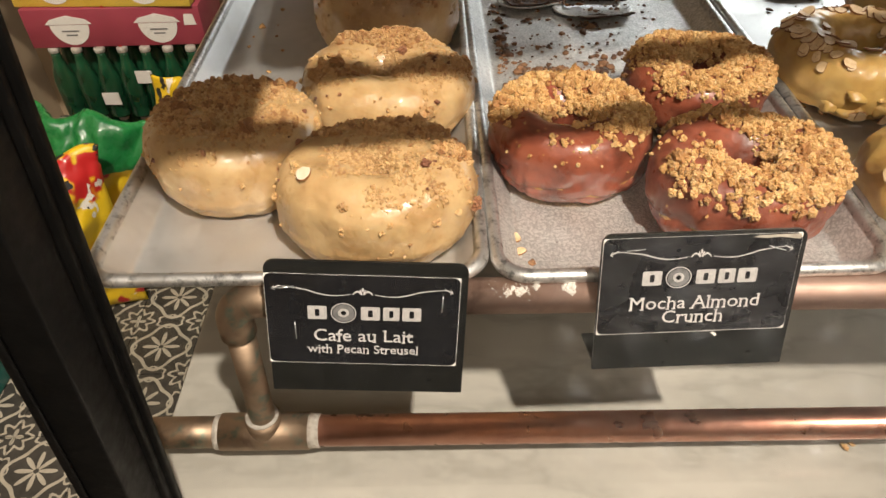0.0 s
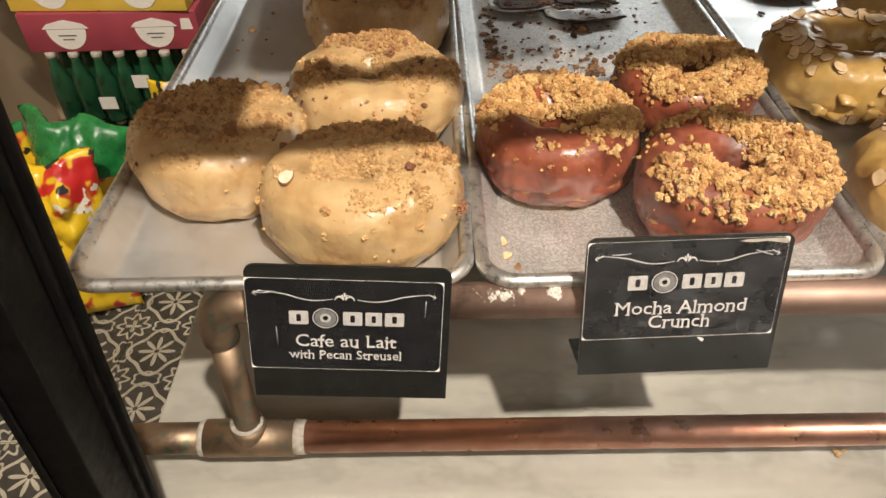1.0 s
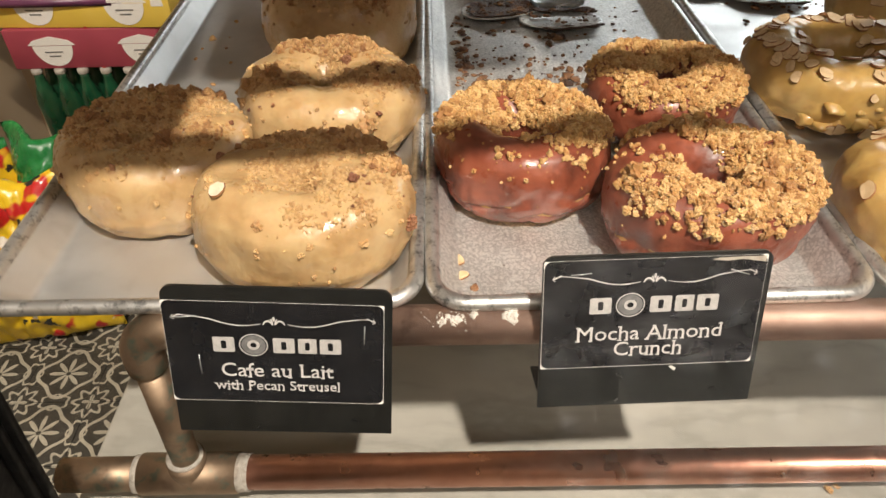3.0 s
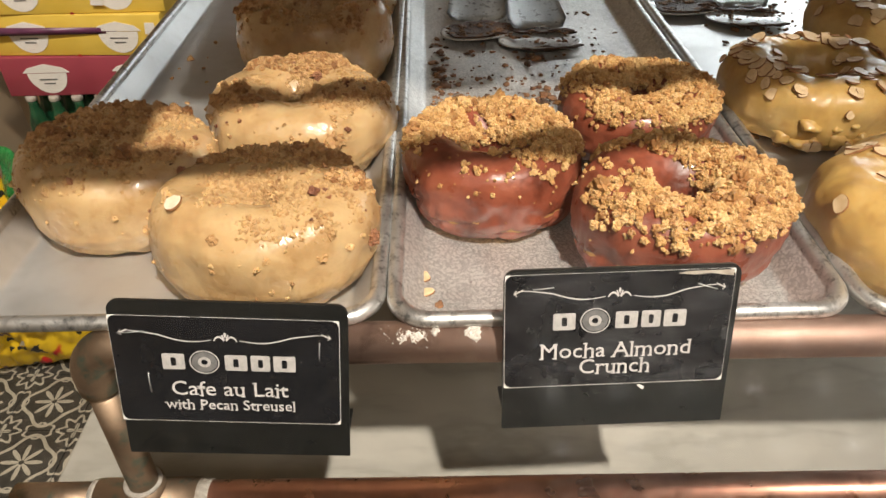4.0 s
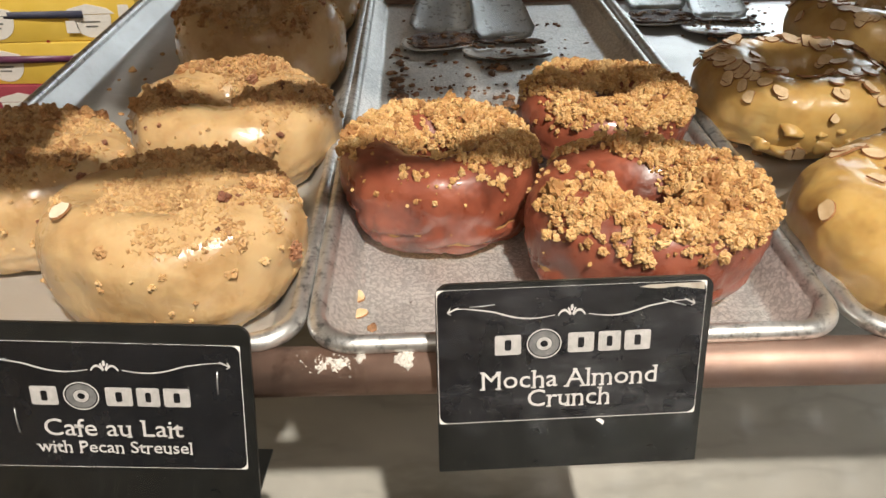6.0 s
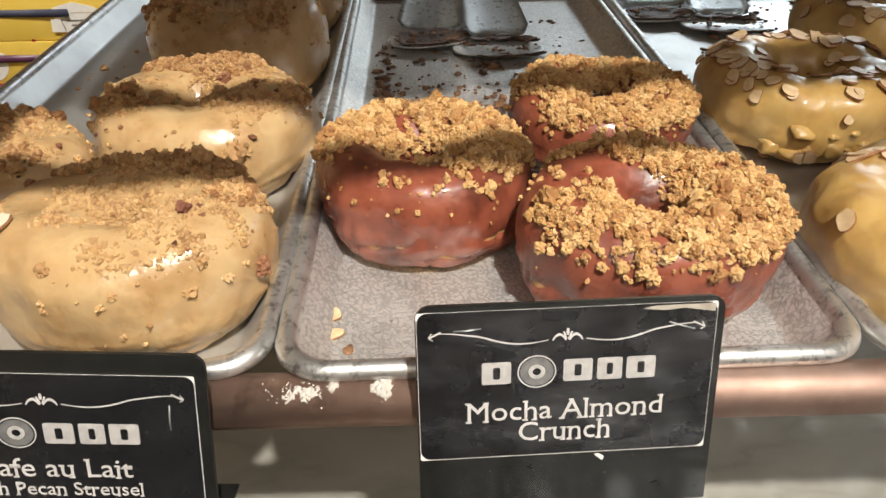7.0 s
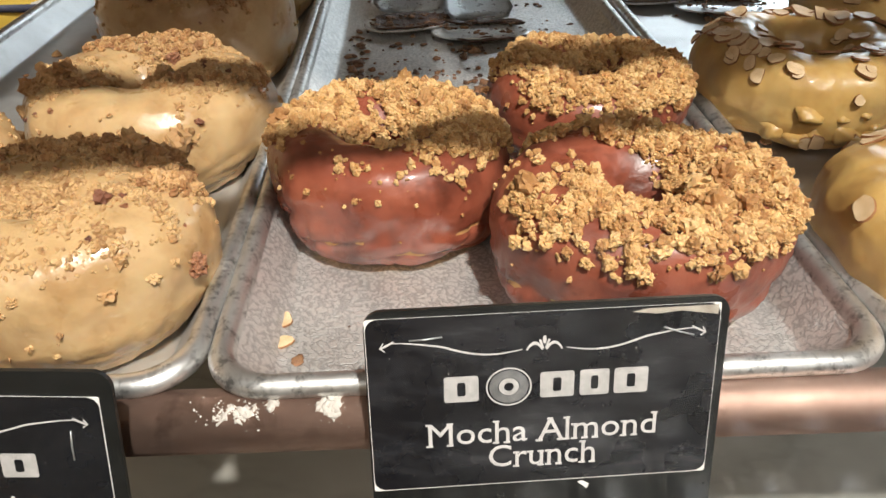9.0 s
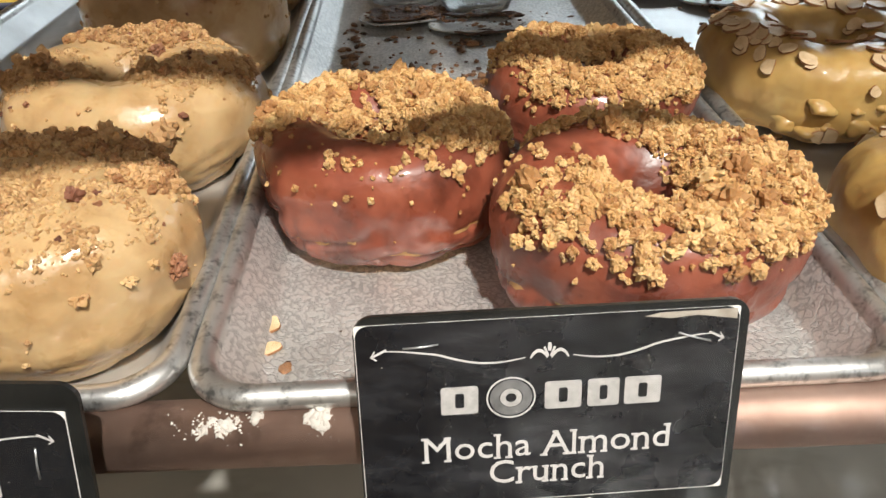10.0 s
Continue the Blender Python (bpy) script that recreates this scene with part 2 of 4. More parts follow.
# Reflected haze and glare streaks painted paler into the print, plus fine pale scuffs
glare_film = Mat("worn_glare_print", (0.03, 0.03, 0.034), 0.3)
glare_streaks = glare_film.ramp(glare_film.noise(26, 6, 0.7, glare_film.node("Mapping", (("Vector", glare_film.co), ("Rotation", (0, 0.7, 0)), ("Scale", (0.6, 1, 2.2)))).outputs[0]), (0.45, (0.006, 0.0065, 0.009)), (0.58, (0.022, 0.023, 0.027)), (0.74, (0.070, 0.070, 0.075)))
glare_film.set("Base Color", glare_film.mix(glare_film.ramp(glare_film.noise(420, 6, 0.8), (0.62, 0.0), (0.72, 0.3)), glare_streaks, (0.20, 0.19, 0.175)))
glare_film.set("Roughness", glare_film.ramp(glare_film.noise(50, 5), (0.35, 0.2), (0.7, 0.42))).set("Coat Weight", 0.3)
PRINT_WORN_GLARE = glare_film.m
INK = plain("white_print", (0.50, 0.48, 0.47), (0.64, 0.62, 0.61), 120, 0.5)
MARK_INK = plain("engraved_print", (0.36, 0.35, 0.34), (0.52, 0.50, 0.49), 400, 0.5)
GREY_INK = plain("grey_print", (0.10, 0.10, 0.10), (0.2, 0.2, 0.2), 300, 0.5)
MARBLE, GLASS, CLEAR, TILE = make_marble(), make_glass(), make_clear(), make_tile()
GROUT = plain("grout", (0.10, 0.09, 0.075), (0.16, 0.14, 0.12), 60, 0.9)
WALL = plain("tan_plaster", (0.46, 0.345, 0.225), (0.54, 0.415, 0.28), 5, 0.8, bump=0.15)
CEILING = plain("ceiling_paint", (0.6, 0.57, 0.52), (0.68, 0.65, 0.6), 4, 0.9)
WOOD = plain("dark_wood", (0.06, 0.035, 0.02), (0.11, 0.065, 0.035), 12, 0.5)
GREEN = plain("green_film", (0.008, 0.13, 0.035), (0.015, 0.21, 0.05), 20, 0.28, bump=0.3, dist=0.003)
BAG_PRINT = Mat("printed_yellow_film", (0.75, 0.5, 0.02), 0.3)
film = BAG_PRINT.ramp(BAG_PRINT.noise(9), (0.3, (0.68, 0.43, 0.012)), (0.7, (0.82, 0.57, 0.03)))
for place, scale, lo, hi, tint in (((0, 0, 0), 6.5, 0.56, 0.58, (0.52, 0.02, 0.02)), ((4, 1, 2), 9.0, 0.60, 0.615, (0.10, 0.025, 0.08)), ((7, 3, 5), 13.0, 0.66, 0.67, (0.75, 0.70, 0.62)), ((2, 8, 1), 20.0, 0.64, 0.65, (0.02, 0.02, 0.02))):
    spread = BAG_PRINT.node("Mapping", (("Vector", BAG_PRINT.co), ("Location", place))).outputs[0]
    film = BAG_PRINT.mix(BAG_PRINT.ramp(BAG_PRINT.noise(scale, 3, 0.5, spread), (lo, 0.0), (hi, 1.0)), film, tint)
BAG_PRINT.set("Base Color", film)
BAG_PRINT = BAG_PRINT.bump(BAG_PRINT.noise(25), 0.4, 0.004).m
RED = plain("red_print", (0.45, 0.02, 0.02), (0.6, 0.05, 0.04), 25, 0.35)
PURPLE = plain("purple_print", (0.08, 0.02, 0.06), (0.15, 0.04, 0.1), 25, 0.35)
YELLOW_BOX = plain("yellow_carton", (0.70, 0.48, 0.06), (0.78, 0.56, 0.10), 12, 0.6)
MAROON_BOX = plain("maroon_carton", (0.27, 0.035, 0.06), (0.36, 0.055, 0.085), 12, 0.6)
NAVY = plain("navy_carton", (0.03, 0.035, 0.07), (0.06, 0.065, 0.11), 12, 0.6)
TEAL = plain("teal_plastic", (0.01, 0.10, 0.085), (0.02, 0.16, 0.13), 15, 0.4)
BOTTLE = Mat("green_bottle", (0.01, 0.10, 0.045), 0.08)
BOTTLE.set("Base Color", BOTTLE.ramp(BOTTLE.noise(20), (0.35, (0.004, 0.03, 0.014)), (0.7, (0.014, 0.10, 0.045))))
BOTTLE.set("Coat Weight", 0.6)
BOTTLE = BOTTLE.m


# ---- building helpers ----
def link(name, mesh, parent=None, label="", kind=""):
    ob = new(name, mesh)
    if parent is not None:
        ob.parent = parent
    return tagged(ob, label, kind=kind)


def part(name, bm, material, parent=None, label="", smooth=True, kind=""):
    mesh = bpy.data.meshes.new(name)
    bmesh.ops.recalc_face_normals(bm, faces=bm.faces)
    for f in bm.faces:
        f.smooth = smooth
    bm.to_mesh(mesh)
    bm.free()
    for m in material if isinstance(material, (list, tuple)) else (material,):
        mesh.materials.append(m)
    return link(name, mesh, parent, label, kind)


def thing(name, label, category, at=(0, 0, 0), group="", kind=""):
    ob = new(name)
    ob.location = at
    ob.empty_display_size = 0.02
    return tagged(ob, label, category, group, kind)


def box_bm(x0, x1, y0, y1, z0, z1, bevel=0.0, bm=None):
    bm = bm or bmesh.new()
    made = bmesh.ops.create_cube(bm, size=1, matrix=Matrix.LocRotScale(((x0 + x1) / 2, (y0 + y1) / 2, (z0 + z1) / 2), None, (x1 - x0, y1 - y0, z1 - z0)))
    if bevel:
        edges = {e for v in made["verts"] for e in v.link_edges}
        bmesh.ops.bevel(bm, geom=list(edges), offset=bevel, segments=2, affect="EDGES", profile=0.5)
    return bm


def rounded(w, h, r, n=6, bottom=True):
    """Corner points of a rounded rectangle about the middle, anticlockwise."""
    pts = []
    for cx, cy, a in ((1, 1, 0), (-1, 1, 90), (-1, -1, 180), (1, -1, 270)):
        rr = r if bottom or cy > 0 else 0.0006
        for i in range(n + 1):
            t = radians(a + 90 * i / n)
            pts.append((cx * (w / 2 - rr) + rr * math.cos(t), cy * (h / 2 - rr) + rr * math.sin(t)))
    return pts


def slab(pts, y0, y1, bm=None):
    """A flat plate: the outline in x and z, from y0 to y1."""
    bm = bm or bmesh.new()
    a = [bm.verts.new((x, y0, z)) for x, z in pts]
    b = [bm.verts.new((x, y1, z)) for x, z in pts]
    bm.faces.new(a), bm.faces.new(b[::-1])
    for i in range(len(pts)):
        j = (i + 1) % len(pts)
        bm.faces.new((a[i], b[i], b[j], a[j]))
    return bm


def ribbon(pts, width, y0, y1, bm=None):
    bm = bm or bmesh.new()
    left, right = [], []
    for i, p in enumerate(pts):
        a, b = Vector(pts[max(0, i - 1)]), Vector(pts[min(len(pts) - 1, i + 1)])
        d = (b - a).normalized()
        w = width * (0.35 + 0.65 * math.sin(math.pi * min(1, max(0, (i + 0.5) / len(pts)))))
        left.append((p[0] - d.y * w / 2, p[1] + d.x * w / 2)), right.append((p[0] + d.y * w / 2, p[1] - d.x * w / 2))
    return slab(left + right[::-1], y0, y1, bm)


def lathe(profile, n=32, bm=None, m=Matrix()):
    """Turns (radius, height) points round the z axis."""
    bm = bm or bmesh.new()
    rings = [[bm.verts.new(m @ Vector((max(r, 1e-5) * math.cos(2 * math.pi * i / n), max(r, 1e-5) * math.sin(2 * math.pi * i / n), z))) for i in range(n)] for r, z in profile]
    for a, b in zip(rings, rings[1:]):
        for i in range(n):
            bm.faces.new((a[i], a[(i + 1) % n], b[(i + 1) % n], b[i]))
    bm.faces.new(rings[0][::-1]), bm.faces.new(rings[-1])
    return bm


def tube(path, r, n=24, bm=None):
    """A round bar along a path of points."""
    bm = bm or bmesh.new()
    path = [Vector(p) for p in path]
    up = Vector((0.0, 1.0, 0.0))
    rings = []
    for i, p in enumerate(path):
        d = (path[min(i + 1, len(path) - 1)] - path[max(i - 1, 0)]).normalized()
        s = d.cross(up)
        if s.length < 0.1:
            s = d.cross(Vector((1, 0, 0)))
        s.normalize()
        t = d.cross(s)
        rings.append([bm.verts.new(p + r * (math.cos(2 * math.pi * k / n) * s + math.sin(2 * math.pi * k / n) * t)) for k in range(n)])
    for a, b in zip(rings, rings[1:]):
        for k in range(n):
            bm.faces.new((a[k], a[(k + 1) % n], b[(k + 1) % n], b[k]))
    bm.faces.new(rings[0][::-1]), bm.faces.new(rings[-1])
    return bm


def soup(name, chunks, material, parent=None, label="", smooth=True, kind="stuff"):
    """Joins many (vertices, faces) arrays into one mesh."""
    vs, fs, base = [], [], 0
    for v, f in chunks:
        vs.append(v), fs.append(f + base)
        base += len(v)
    mesh = bpy.data.meshes.new(name)
    mesh.from_pydata(np.concatenate(vs).tolist(), [], np.concatenate(fs).tolist())
    mesh.polygons.foreach_set("use_smooth", [smooth] * len(mesh.polygons))
    mesh.materials.append(material)
    return link(name, mesh, parent, label, kind)


def lumps(count, level, seed, rough=1.0):
    """Irregular crumb shapes about 1 across."""
    out, rng = [], random.Random(seed)
    for i in range(count):
        bm = bmesh.new()
        bmesh.ops.create_icosphere(bm, subdivisions=level, radius=0.5)
        off = Vector((rng.uniform(0, 50), rng.uniform(0, 50), 0))
        for v in bm.verts:
            v.co *= 1 + 0.5 * noise.noise(v.co * 2.2 + off) + 0.6 * rough * noise.noise(v.co * 5 + off) + 0.4 * rough * rough * noise.noise(v.co * 10 + off)
        bm.verts.index_update()
        out.append((np.array([v.co[:] for v in bm.verts]), np.array([[v.index for v in f.verts] for f in bm.faces])))
        bm.free()
    return out


HUGE, BIG, MID, SMALL, BLOB = lumps(10, 3, 2), lumps(16, 3, 3, 0.9), lumps(16, 2, 4, 0.9), lumps(10, 1, 5, 0.9), lumps(8, 3, 6, 0.35)


def crumb(rng, shapes, place, size, flat=1.0):
    v, f = rng.choice(shapes)
    turn = np.array(Euler((rng.uniform(0, 6.3), rng.uniform(0, 6.3), rng.uniform(0, 6.3))).to_matrix())
    s = size * np.array([rng.uniform(0.75, 1.3), rng.uniform(0.75, 1.3), rng.uniform(0.7, 1.1)])
    w = (v * s) @ turn.T
    w[:, 2] *= flat
    return w + np.array(place), f


# ---- setting ----
room = box_bm(-1.75, 3.2, -3.0, 3.2, -0.12, -0.012)
tagged(part("floor", room, GROUT, smooth=False), "black and cream patterned tile floor", "floor", kind="structure")


def wall(name, x0, x1, y0, y1):
    ob = part(name, box_bm(x0, x1, y0, y1, -0.012, 2.85), WALL, smooth=False)
    return tagged(ob, "plain tan plastered shop wall", "wall", kind="structure")


wall("wall_west", -1.85, -1.42, -3.0, 3.2), wall("wall_east", 3.0, 3.2, -3.0, 3.2)
wall("wall_north", -1.42, 3.0, 2.28, 2.45), wall("wall_south", -1.42, 3.0, -3.2, -3.0)
tagged(part("ceiling", box_bm(-1.85, 3.2, -3.2, 3.2, 2.85, 2.95), CEILING, smooth=False), "off-white painted shop ceiling", "ceiling", kind="structure")

# counter: marble slab on a dark base
tagged(part("marble_countertop", box_bm(-0.216, 1.9, 0.165, 1.15, 0.87, 0.90, 0.003), MARBLE), "polished white marble countertop with grey veins", "countertop")
base = thing("counter_base", "dark wooden counter base under the marble slab", "counter", (0.84, 0.66, 0))
part("body", box_bm(-1.02, 1.02, -0.44, 0.44, 0.08, 0.87, 0.004), WOOD, base)
part("plinth", box_bm(-0.98, 0.98, -0.38, 0.40, 0.0, 0.08), BLACK_METAL, base)
for i in range(4):
    part("panel", box_bm(-0.99 + 0.5 * i, -0.52 + 0.5 * i, -0.452, -0.441, 0.12, 0.83, 0.004), WOOD, base)

# display case: black corner post, sill rail and glass front
case = thing("display_case", "black metal display case frame with clear glass front", "display case", (-0.1785, 0.204, 0.90))
lean = pose(0.0, 0, 0, 0, 4.6, 0)


def post_piece(name, x0, x1, y0, y1, z0=0.0, z1=0.95):
    bm = box_bm(x0, x1, y0, y1, z0, z1, 0.0012)
    bmesh.ops.transform(bm, matrix=lean, verts=bm.verts)
    return part(name, bm, BLACK_METAL, case)


post_piece("post", -0.022, 0.0, -0.017, 0.010)
post_piece("post_flange", -0.016, 0.003, 0.0105, 0.016)
post_piece("gasket", -0.001, 0.006, 0.0165, 0.021)
post_piece("post_bead", -0.0235, -0.019, -0.020, -0.0172)
pane = part("glass_pane", box_bm(0.012, 1.9, 0.0075, 0.0115, 0.0, 0.95), (CLEAR, GLASS), case, "clear glass front pane", smooth=False)
for face in pane.data.polygons:
    face.material_index = 1 if face.normal.y < -0.9 else 0
pane.visible_shadow = False


# ---- copper rack ----
def rack(at, group, left=-0.21):
    r = thing("copper_pipe_rack", "aged copper pipe rack with soldered elbow and tee", "rack", at, group)
    # the front frame, with upper bar at z = 0.173 and lower bar at z = 0.037 above the foot
    for y in (0.0, 0.56):
        f = part("upper_pipe", tube([(-0.094, y, 0.173), (0.3, y, 0.173), (0.95, y, 0.173)], 0.0107, 32), COPPER_DULL, r, "dull brown copper pipe")
        part("elbow", tube([(-0.088 - 0.0, y, 0.173)] + [(-0.1055 - 0.0185 * math.sin(radians(a)), y, 0.1545 + 0.0185 * math.cos(radians(a))) for a in range(0, 91, 9)] + [(-0.124, y, 0.144)], 0.0109, 28), COPPER_OLD, r, "aged copper elbow")
        part("elbow_lip", tube([(-0.0885, y, 0.173), (-0.0855, y, 0.173)], 0.0121, 28), COPPER_OLD, r)
        part("upright", tube([(-0.1235, y, 0.14), (-0.1265, y, 0.044)], 0.0088, 28), COPPER_OLD, r, "tarnished copper upright")
        part("lower_pipe", tube([(-0.10, y, 0.037), (0.95, y, 0.037)], 0.0112, 32), COPPER, r)
        part("lower_pipe", tube([(left, y, 0.037), (-0.15, y, 0.037)], 0.0112, 28), COPPER_OLD, r)
        tee = tube([(-0.158, y, 0.037), (-0.096, y, 0.037)], 0.0133, 28)
        tube([(-0.1265, y, 0.037), (-0.1265, y, 0.0555)], 0.0122, 28, tee)
        part("tee", tee, COPPER_OLD, r, "soldered copper tee fitting")
        part("solder_ring", tube([(-0.096, y, 0.037), (-0.0885, y, 0.037)], 0.0122, 28), SOLDER, r)
        part("solder_ring", tube([(-0.162, y, 0.037), (-0.157, y, 0.037)], 0.0125, 28), SOLDER, r)
        part("solder_ring", tube([(-0.1265, y, 0.0552), (-0.1265, y, 0.0572)], 0.0113, 28), SOLDER, r)
        for x in (0.55, 0.9):
            part("leg", tube([(x, y, 0.037), (x, y, 0.0)], 0.0107, 20), COPPER, r)
    for x in (0.55, 0.9):
        part("cross_pipe", tube([(x, 0.012, 0.037), (x, 0.548, 0.037)], 0.0107, 20), COPPER, r)
    return r


front_rack = rack((0, 0.28, 0.90), "copper racks")
rng = random.Random(5)
flakes = []
for i in range(130):
    c = rng.choice(((0.034, 1.0), (0.043, 1.1), (0.043, 1.1), (0.050, 0.8), (0.072, 0.5), (0.27, 0.4)))
    a = radians(rng.gauss(66, 15))
    flakes.append(crumb(rng, SMALL, (rng.gauss(c[0], 0.0045), -0.0106 * math.cos(a), 0.173 + 0.0106 * math.sin(a)), c[1] * rng.uniform(0.0004, 0.0012), 0.45))
for i in range(26):
    a, k = radians(rng.gauss(68, 10)), rng.uniform(0.003, 0.0062)
    deep = 0.0107 - 0.40 * k
    flakes.append(crumb(rng, HUGE, (rng.choice((rng.gauss(0.040, 0.0035), rng.gauss(0.044, 0.004), rng.gauss(0.071, 0.002))), -deep * math.cos(a), 0.173 + deep * math.sin(a)), k))
soup("icing_flakes", flakes, FLOUR, front_rack, "dried white icing flakes")


# ---- baking trays ----
def tray_mesh(w, d, r=0.022):
    """A rolled-rim sheet pan; the rim's front edge lies at y = 0, x runs about the middle, the floor is at z = 0."""
    bead = [(0.0042 - 0.0042 * math.cos(radians(a)), 0.0166 + 0.0042 * math.sin(radians(a))) for a in range(-60, 181, 24)]
    under = ((0.0215, -0.0014), (0.0200, -0.0006), (0.0090, 0.0120), (0.0060, 0.0126))
    inner = ((0.0086, 0.0150), (0.0092, 0.0142), (0.0182, 0.0026), (0.0190, 0.0014), (0.0206, 0.0003), (0.0225, 0.0), (0.0235, 0.0))
    prof = (*under, *bead, *inner)
    bm = bmesh.new()
    rings = []
    for off, z in prof:
        pts = rounded(w - 2 * off, d - 2 * off, max(0.006, r - 0.6 * off), 9)
        ring = []
        for k, (x, y) in enumerate(pts):
            q = Vector((x * 9, y * 9, 1))
            ring.append(bm.verts.new((x + 0.0006 * noise.noise(q), y + d / 2 + 0.0008 * noise.noise(q + Vector((0, 0, 4))), z + 0.0007 * noise.noise(q * 1.5))))
        rings.append(ring)
    last = len(under) + len(bead)
    for k, (a, b) in enumerate(zip(rings, rings[1:])):
        for i in range(len(a)):
            f = bm.faces.new((a[i], a[(i + 1) % len(a)], b[(i + 1) % len(a)], b[i]))
            f.material_index = 1 if k >= last else 0
    bm.faces.new(rings[-1]).material_index = 1
    bm.faces.new(rings[0][::-1])
    return bm


def baking_tray(at, turn, material, label, w=0.2362, d=0.66):
    ob = part("baking_tray", tray_mesh(w, d), (RIM, material))
    ob.matrix_basis = pose(*at, 0, 0, turn)
    return tagged(ob, label, "tray", "baking trays")


FLOOR = 1.0695
tray_a = baking_tray((-0.0905, 0.2795, FLOOR), 0.4, TRAY_SMOOTH, "smooth aluminium baking tray holding tan glazed doughnuts")
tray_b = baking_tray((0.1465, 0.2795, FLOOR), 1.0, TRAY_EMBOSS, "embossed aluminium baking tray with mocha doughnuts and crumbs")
tray_c = baking_tray((0.3835, 0.2795, FLOOR), 0.6, TRAY_SMOOTH, "aluminium baking tray holding almond-topped doughnuts")

# the unseen shelf above, whose bars and trays shade the doughnuts
upper = thing("upper_shelf", "upper copper pipe shelf above the doughnut trays", "shelf", (0, 0.0, 1.33))
part("front_pipe", tube([(-0.26, 0.2335, 0), (0.0, 0.2470, 0), (0.95, 0.3373, 0)], 0.0122), COPPER, upper)
part("second_pipe", tube([(-0.26, 0.2952, 0), (0.95, 0.4079, 0)], 0.0115), COPPER, upper)
# Two plates added out of view, only to shade the left doughnut and caramels
part("bracket", box_bm(-0.192, -0.047, 0.244, 0.301, -0.002, 0.002), BLACK_METAL, upper)
part("bracket", box_bm(0.26, 0.61, 0.330, 0.388, -0.002, 0.002), BLACK_METAL, upper)
part("rear_pipe", tube([(-0.26, 0.95, 0), (0.95, 0.98, 0)], 0.0107), COPPER, upper)
for x, y in ((-0.20, 0.95), (0.95, 0.3373), (0.95, 0.98)):
    part("upright", tube([(x, y, 0), (x, y, -0.43)], 0.0107), COPPER, upper)
for i in range(4):
    up = copy_thing(tray_a, pose(-0.18 + 0.24 * i, 0.343 + 0.022 * i, 1.3425, 0, 0, 4.5))
    tagged(up, "aluminium baking tray on the shelf above")


# ---- doughnuts ----
class Ring:
    """A doughnut's outer surface: risen, flat-topped and steep-sided, with lumps and a pinched hole."""

    def __init__(self, R, h, hole, seed, lump=1.0, square=2.8, crease=0.0003, skirt=0.0, deep=1.0):
        self.crease, self.skirt, self.deep = crease, skirt, deep
        self.R, self.h, self.hole, self.seed, self.lump, self.sq = R, h, hole, Vector((seed * 3.7, seed * 1.3, seed)), lump, square

    def at(self, th, ph, lift=0.0):
        s = self.seed
        R = self.R * (1 + 0.035 * noise.noise(Vector((math.cos(th), math.sin(th), 0)) * 0.9 + s))
        hole = self.hole * (1 + 0.4 * noise.noise(Vector((math.cos(th), math.sin(th), 2)) * 1.1 + s))
        rc, a, b = (R + hole) / 2, (R - hole) / 2, self.h / 2
        c, q = math.cos(ph), math.sin(ph)
        bow = (self.sq if c > 0 else 2.1) if q > 0 else 3.0
        r = rc + a * math.copysign(abs(c) ** (2 / bow), c)
        z = b + b * math.copysign(abs(q) ** (2 / bow), q)
        if c > 0:
            r -= 0.05 * R * max(0.0, 1 - z / (0.45 * self.h)) ** 2
        n = Vector((math.cos(th) * c, math.sin(th) * c, q))
        p = Vector((r * math.cos(th), r * math.sin(th), z))
        bump = 0.0030 * noise.noise(p * 26 + s) + 0.0010 * noise.noise(p * 60 + s) + 0.0003 * noise.noise(p * 190 + s)
        if z < 0.7 * self.h and c > 0:
            low = min(1.0, 3 * (0.7 - z / self.h))
            bump += 0.0008 * noise.noise(Vector((p.x * 22, p.y * 22, p.z * 120)) + s) * low
            crease = noise.noise(Vector((p.x * 24, p.y * 24, p.z * 85)) - s)
            bump -= self.crease * max(0.0, 1 - 7 * abs(crease)) * low
            crease = noise.noise(Vector((p.x * 46, p.y * 46, p.z * 40)) + 2 * s)
            bump -= 0.6 * self.crease * max(0.0, 1 - 8 * abs(crease)) * low
            bump += self.skirt * max(0.0, 1 - z / 0.006) * (0.5 + noise.noise(Vector((p.x * 70, p.y * 70, 3)) + s))
        p += n * (self.lump * bump + lift)
        p.z = max(p.z, 0.0002)
        p.y *= self.deep
        return p, n

    def shell(self, lo, hi, lift, nu=120, nv=56, edge=0.0, seed=0):
        """The surface between two angles round the tube (degrees, 0 outside, 90 on top)."""
        vs = []
        for i in range(nu):
            th = 2 * math.pi * i / nu
            w = edge * (noise.noise(Vector((math.cos(th) * 2.2, math.sin(th) * 2.2, seed))) + 0.6 * noise.noise(Vector((math.cos(th) * 6, math.sin(th) * 6, seed + 4))))
            for j in range(nv):
                f = j / (nv - 1)
                ph = radians(lo + w + (hi - lo - w) * f)
                rim = min(1.0, 4.0 * f + 0.0, 12 * (1 - f))
                vs.append(self.at(th, ph, lift * (rim if f > 0.02 else 0.0) + (0.0006 if 0.02 < f < 0.08 else 0.0))[0][:])
        fs = [(i * nv + j, (i + 1) % nu * nv + j, (i + 1) % nu * nv + j + 1, i * nv + j + 1) for i in range(nu) for j in range(nv - 1)]
        return vs, fs


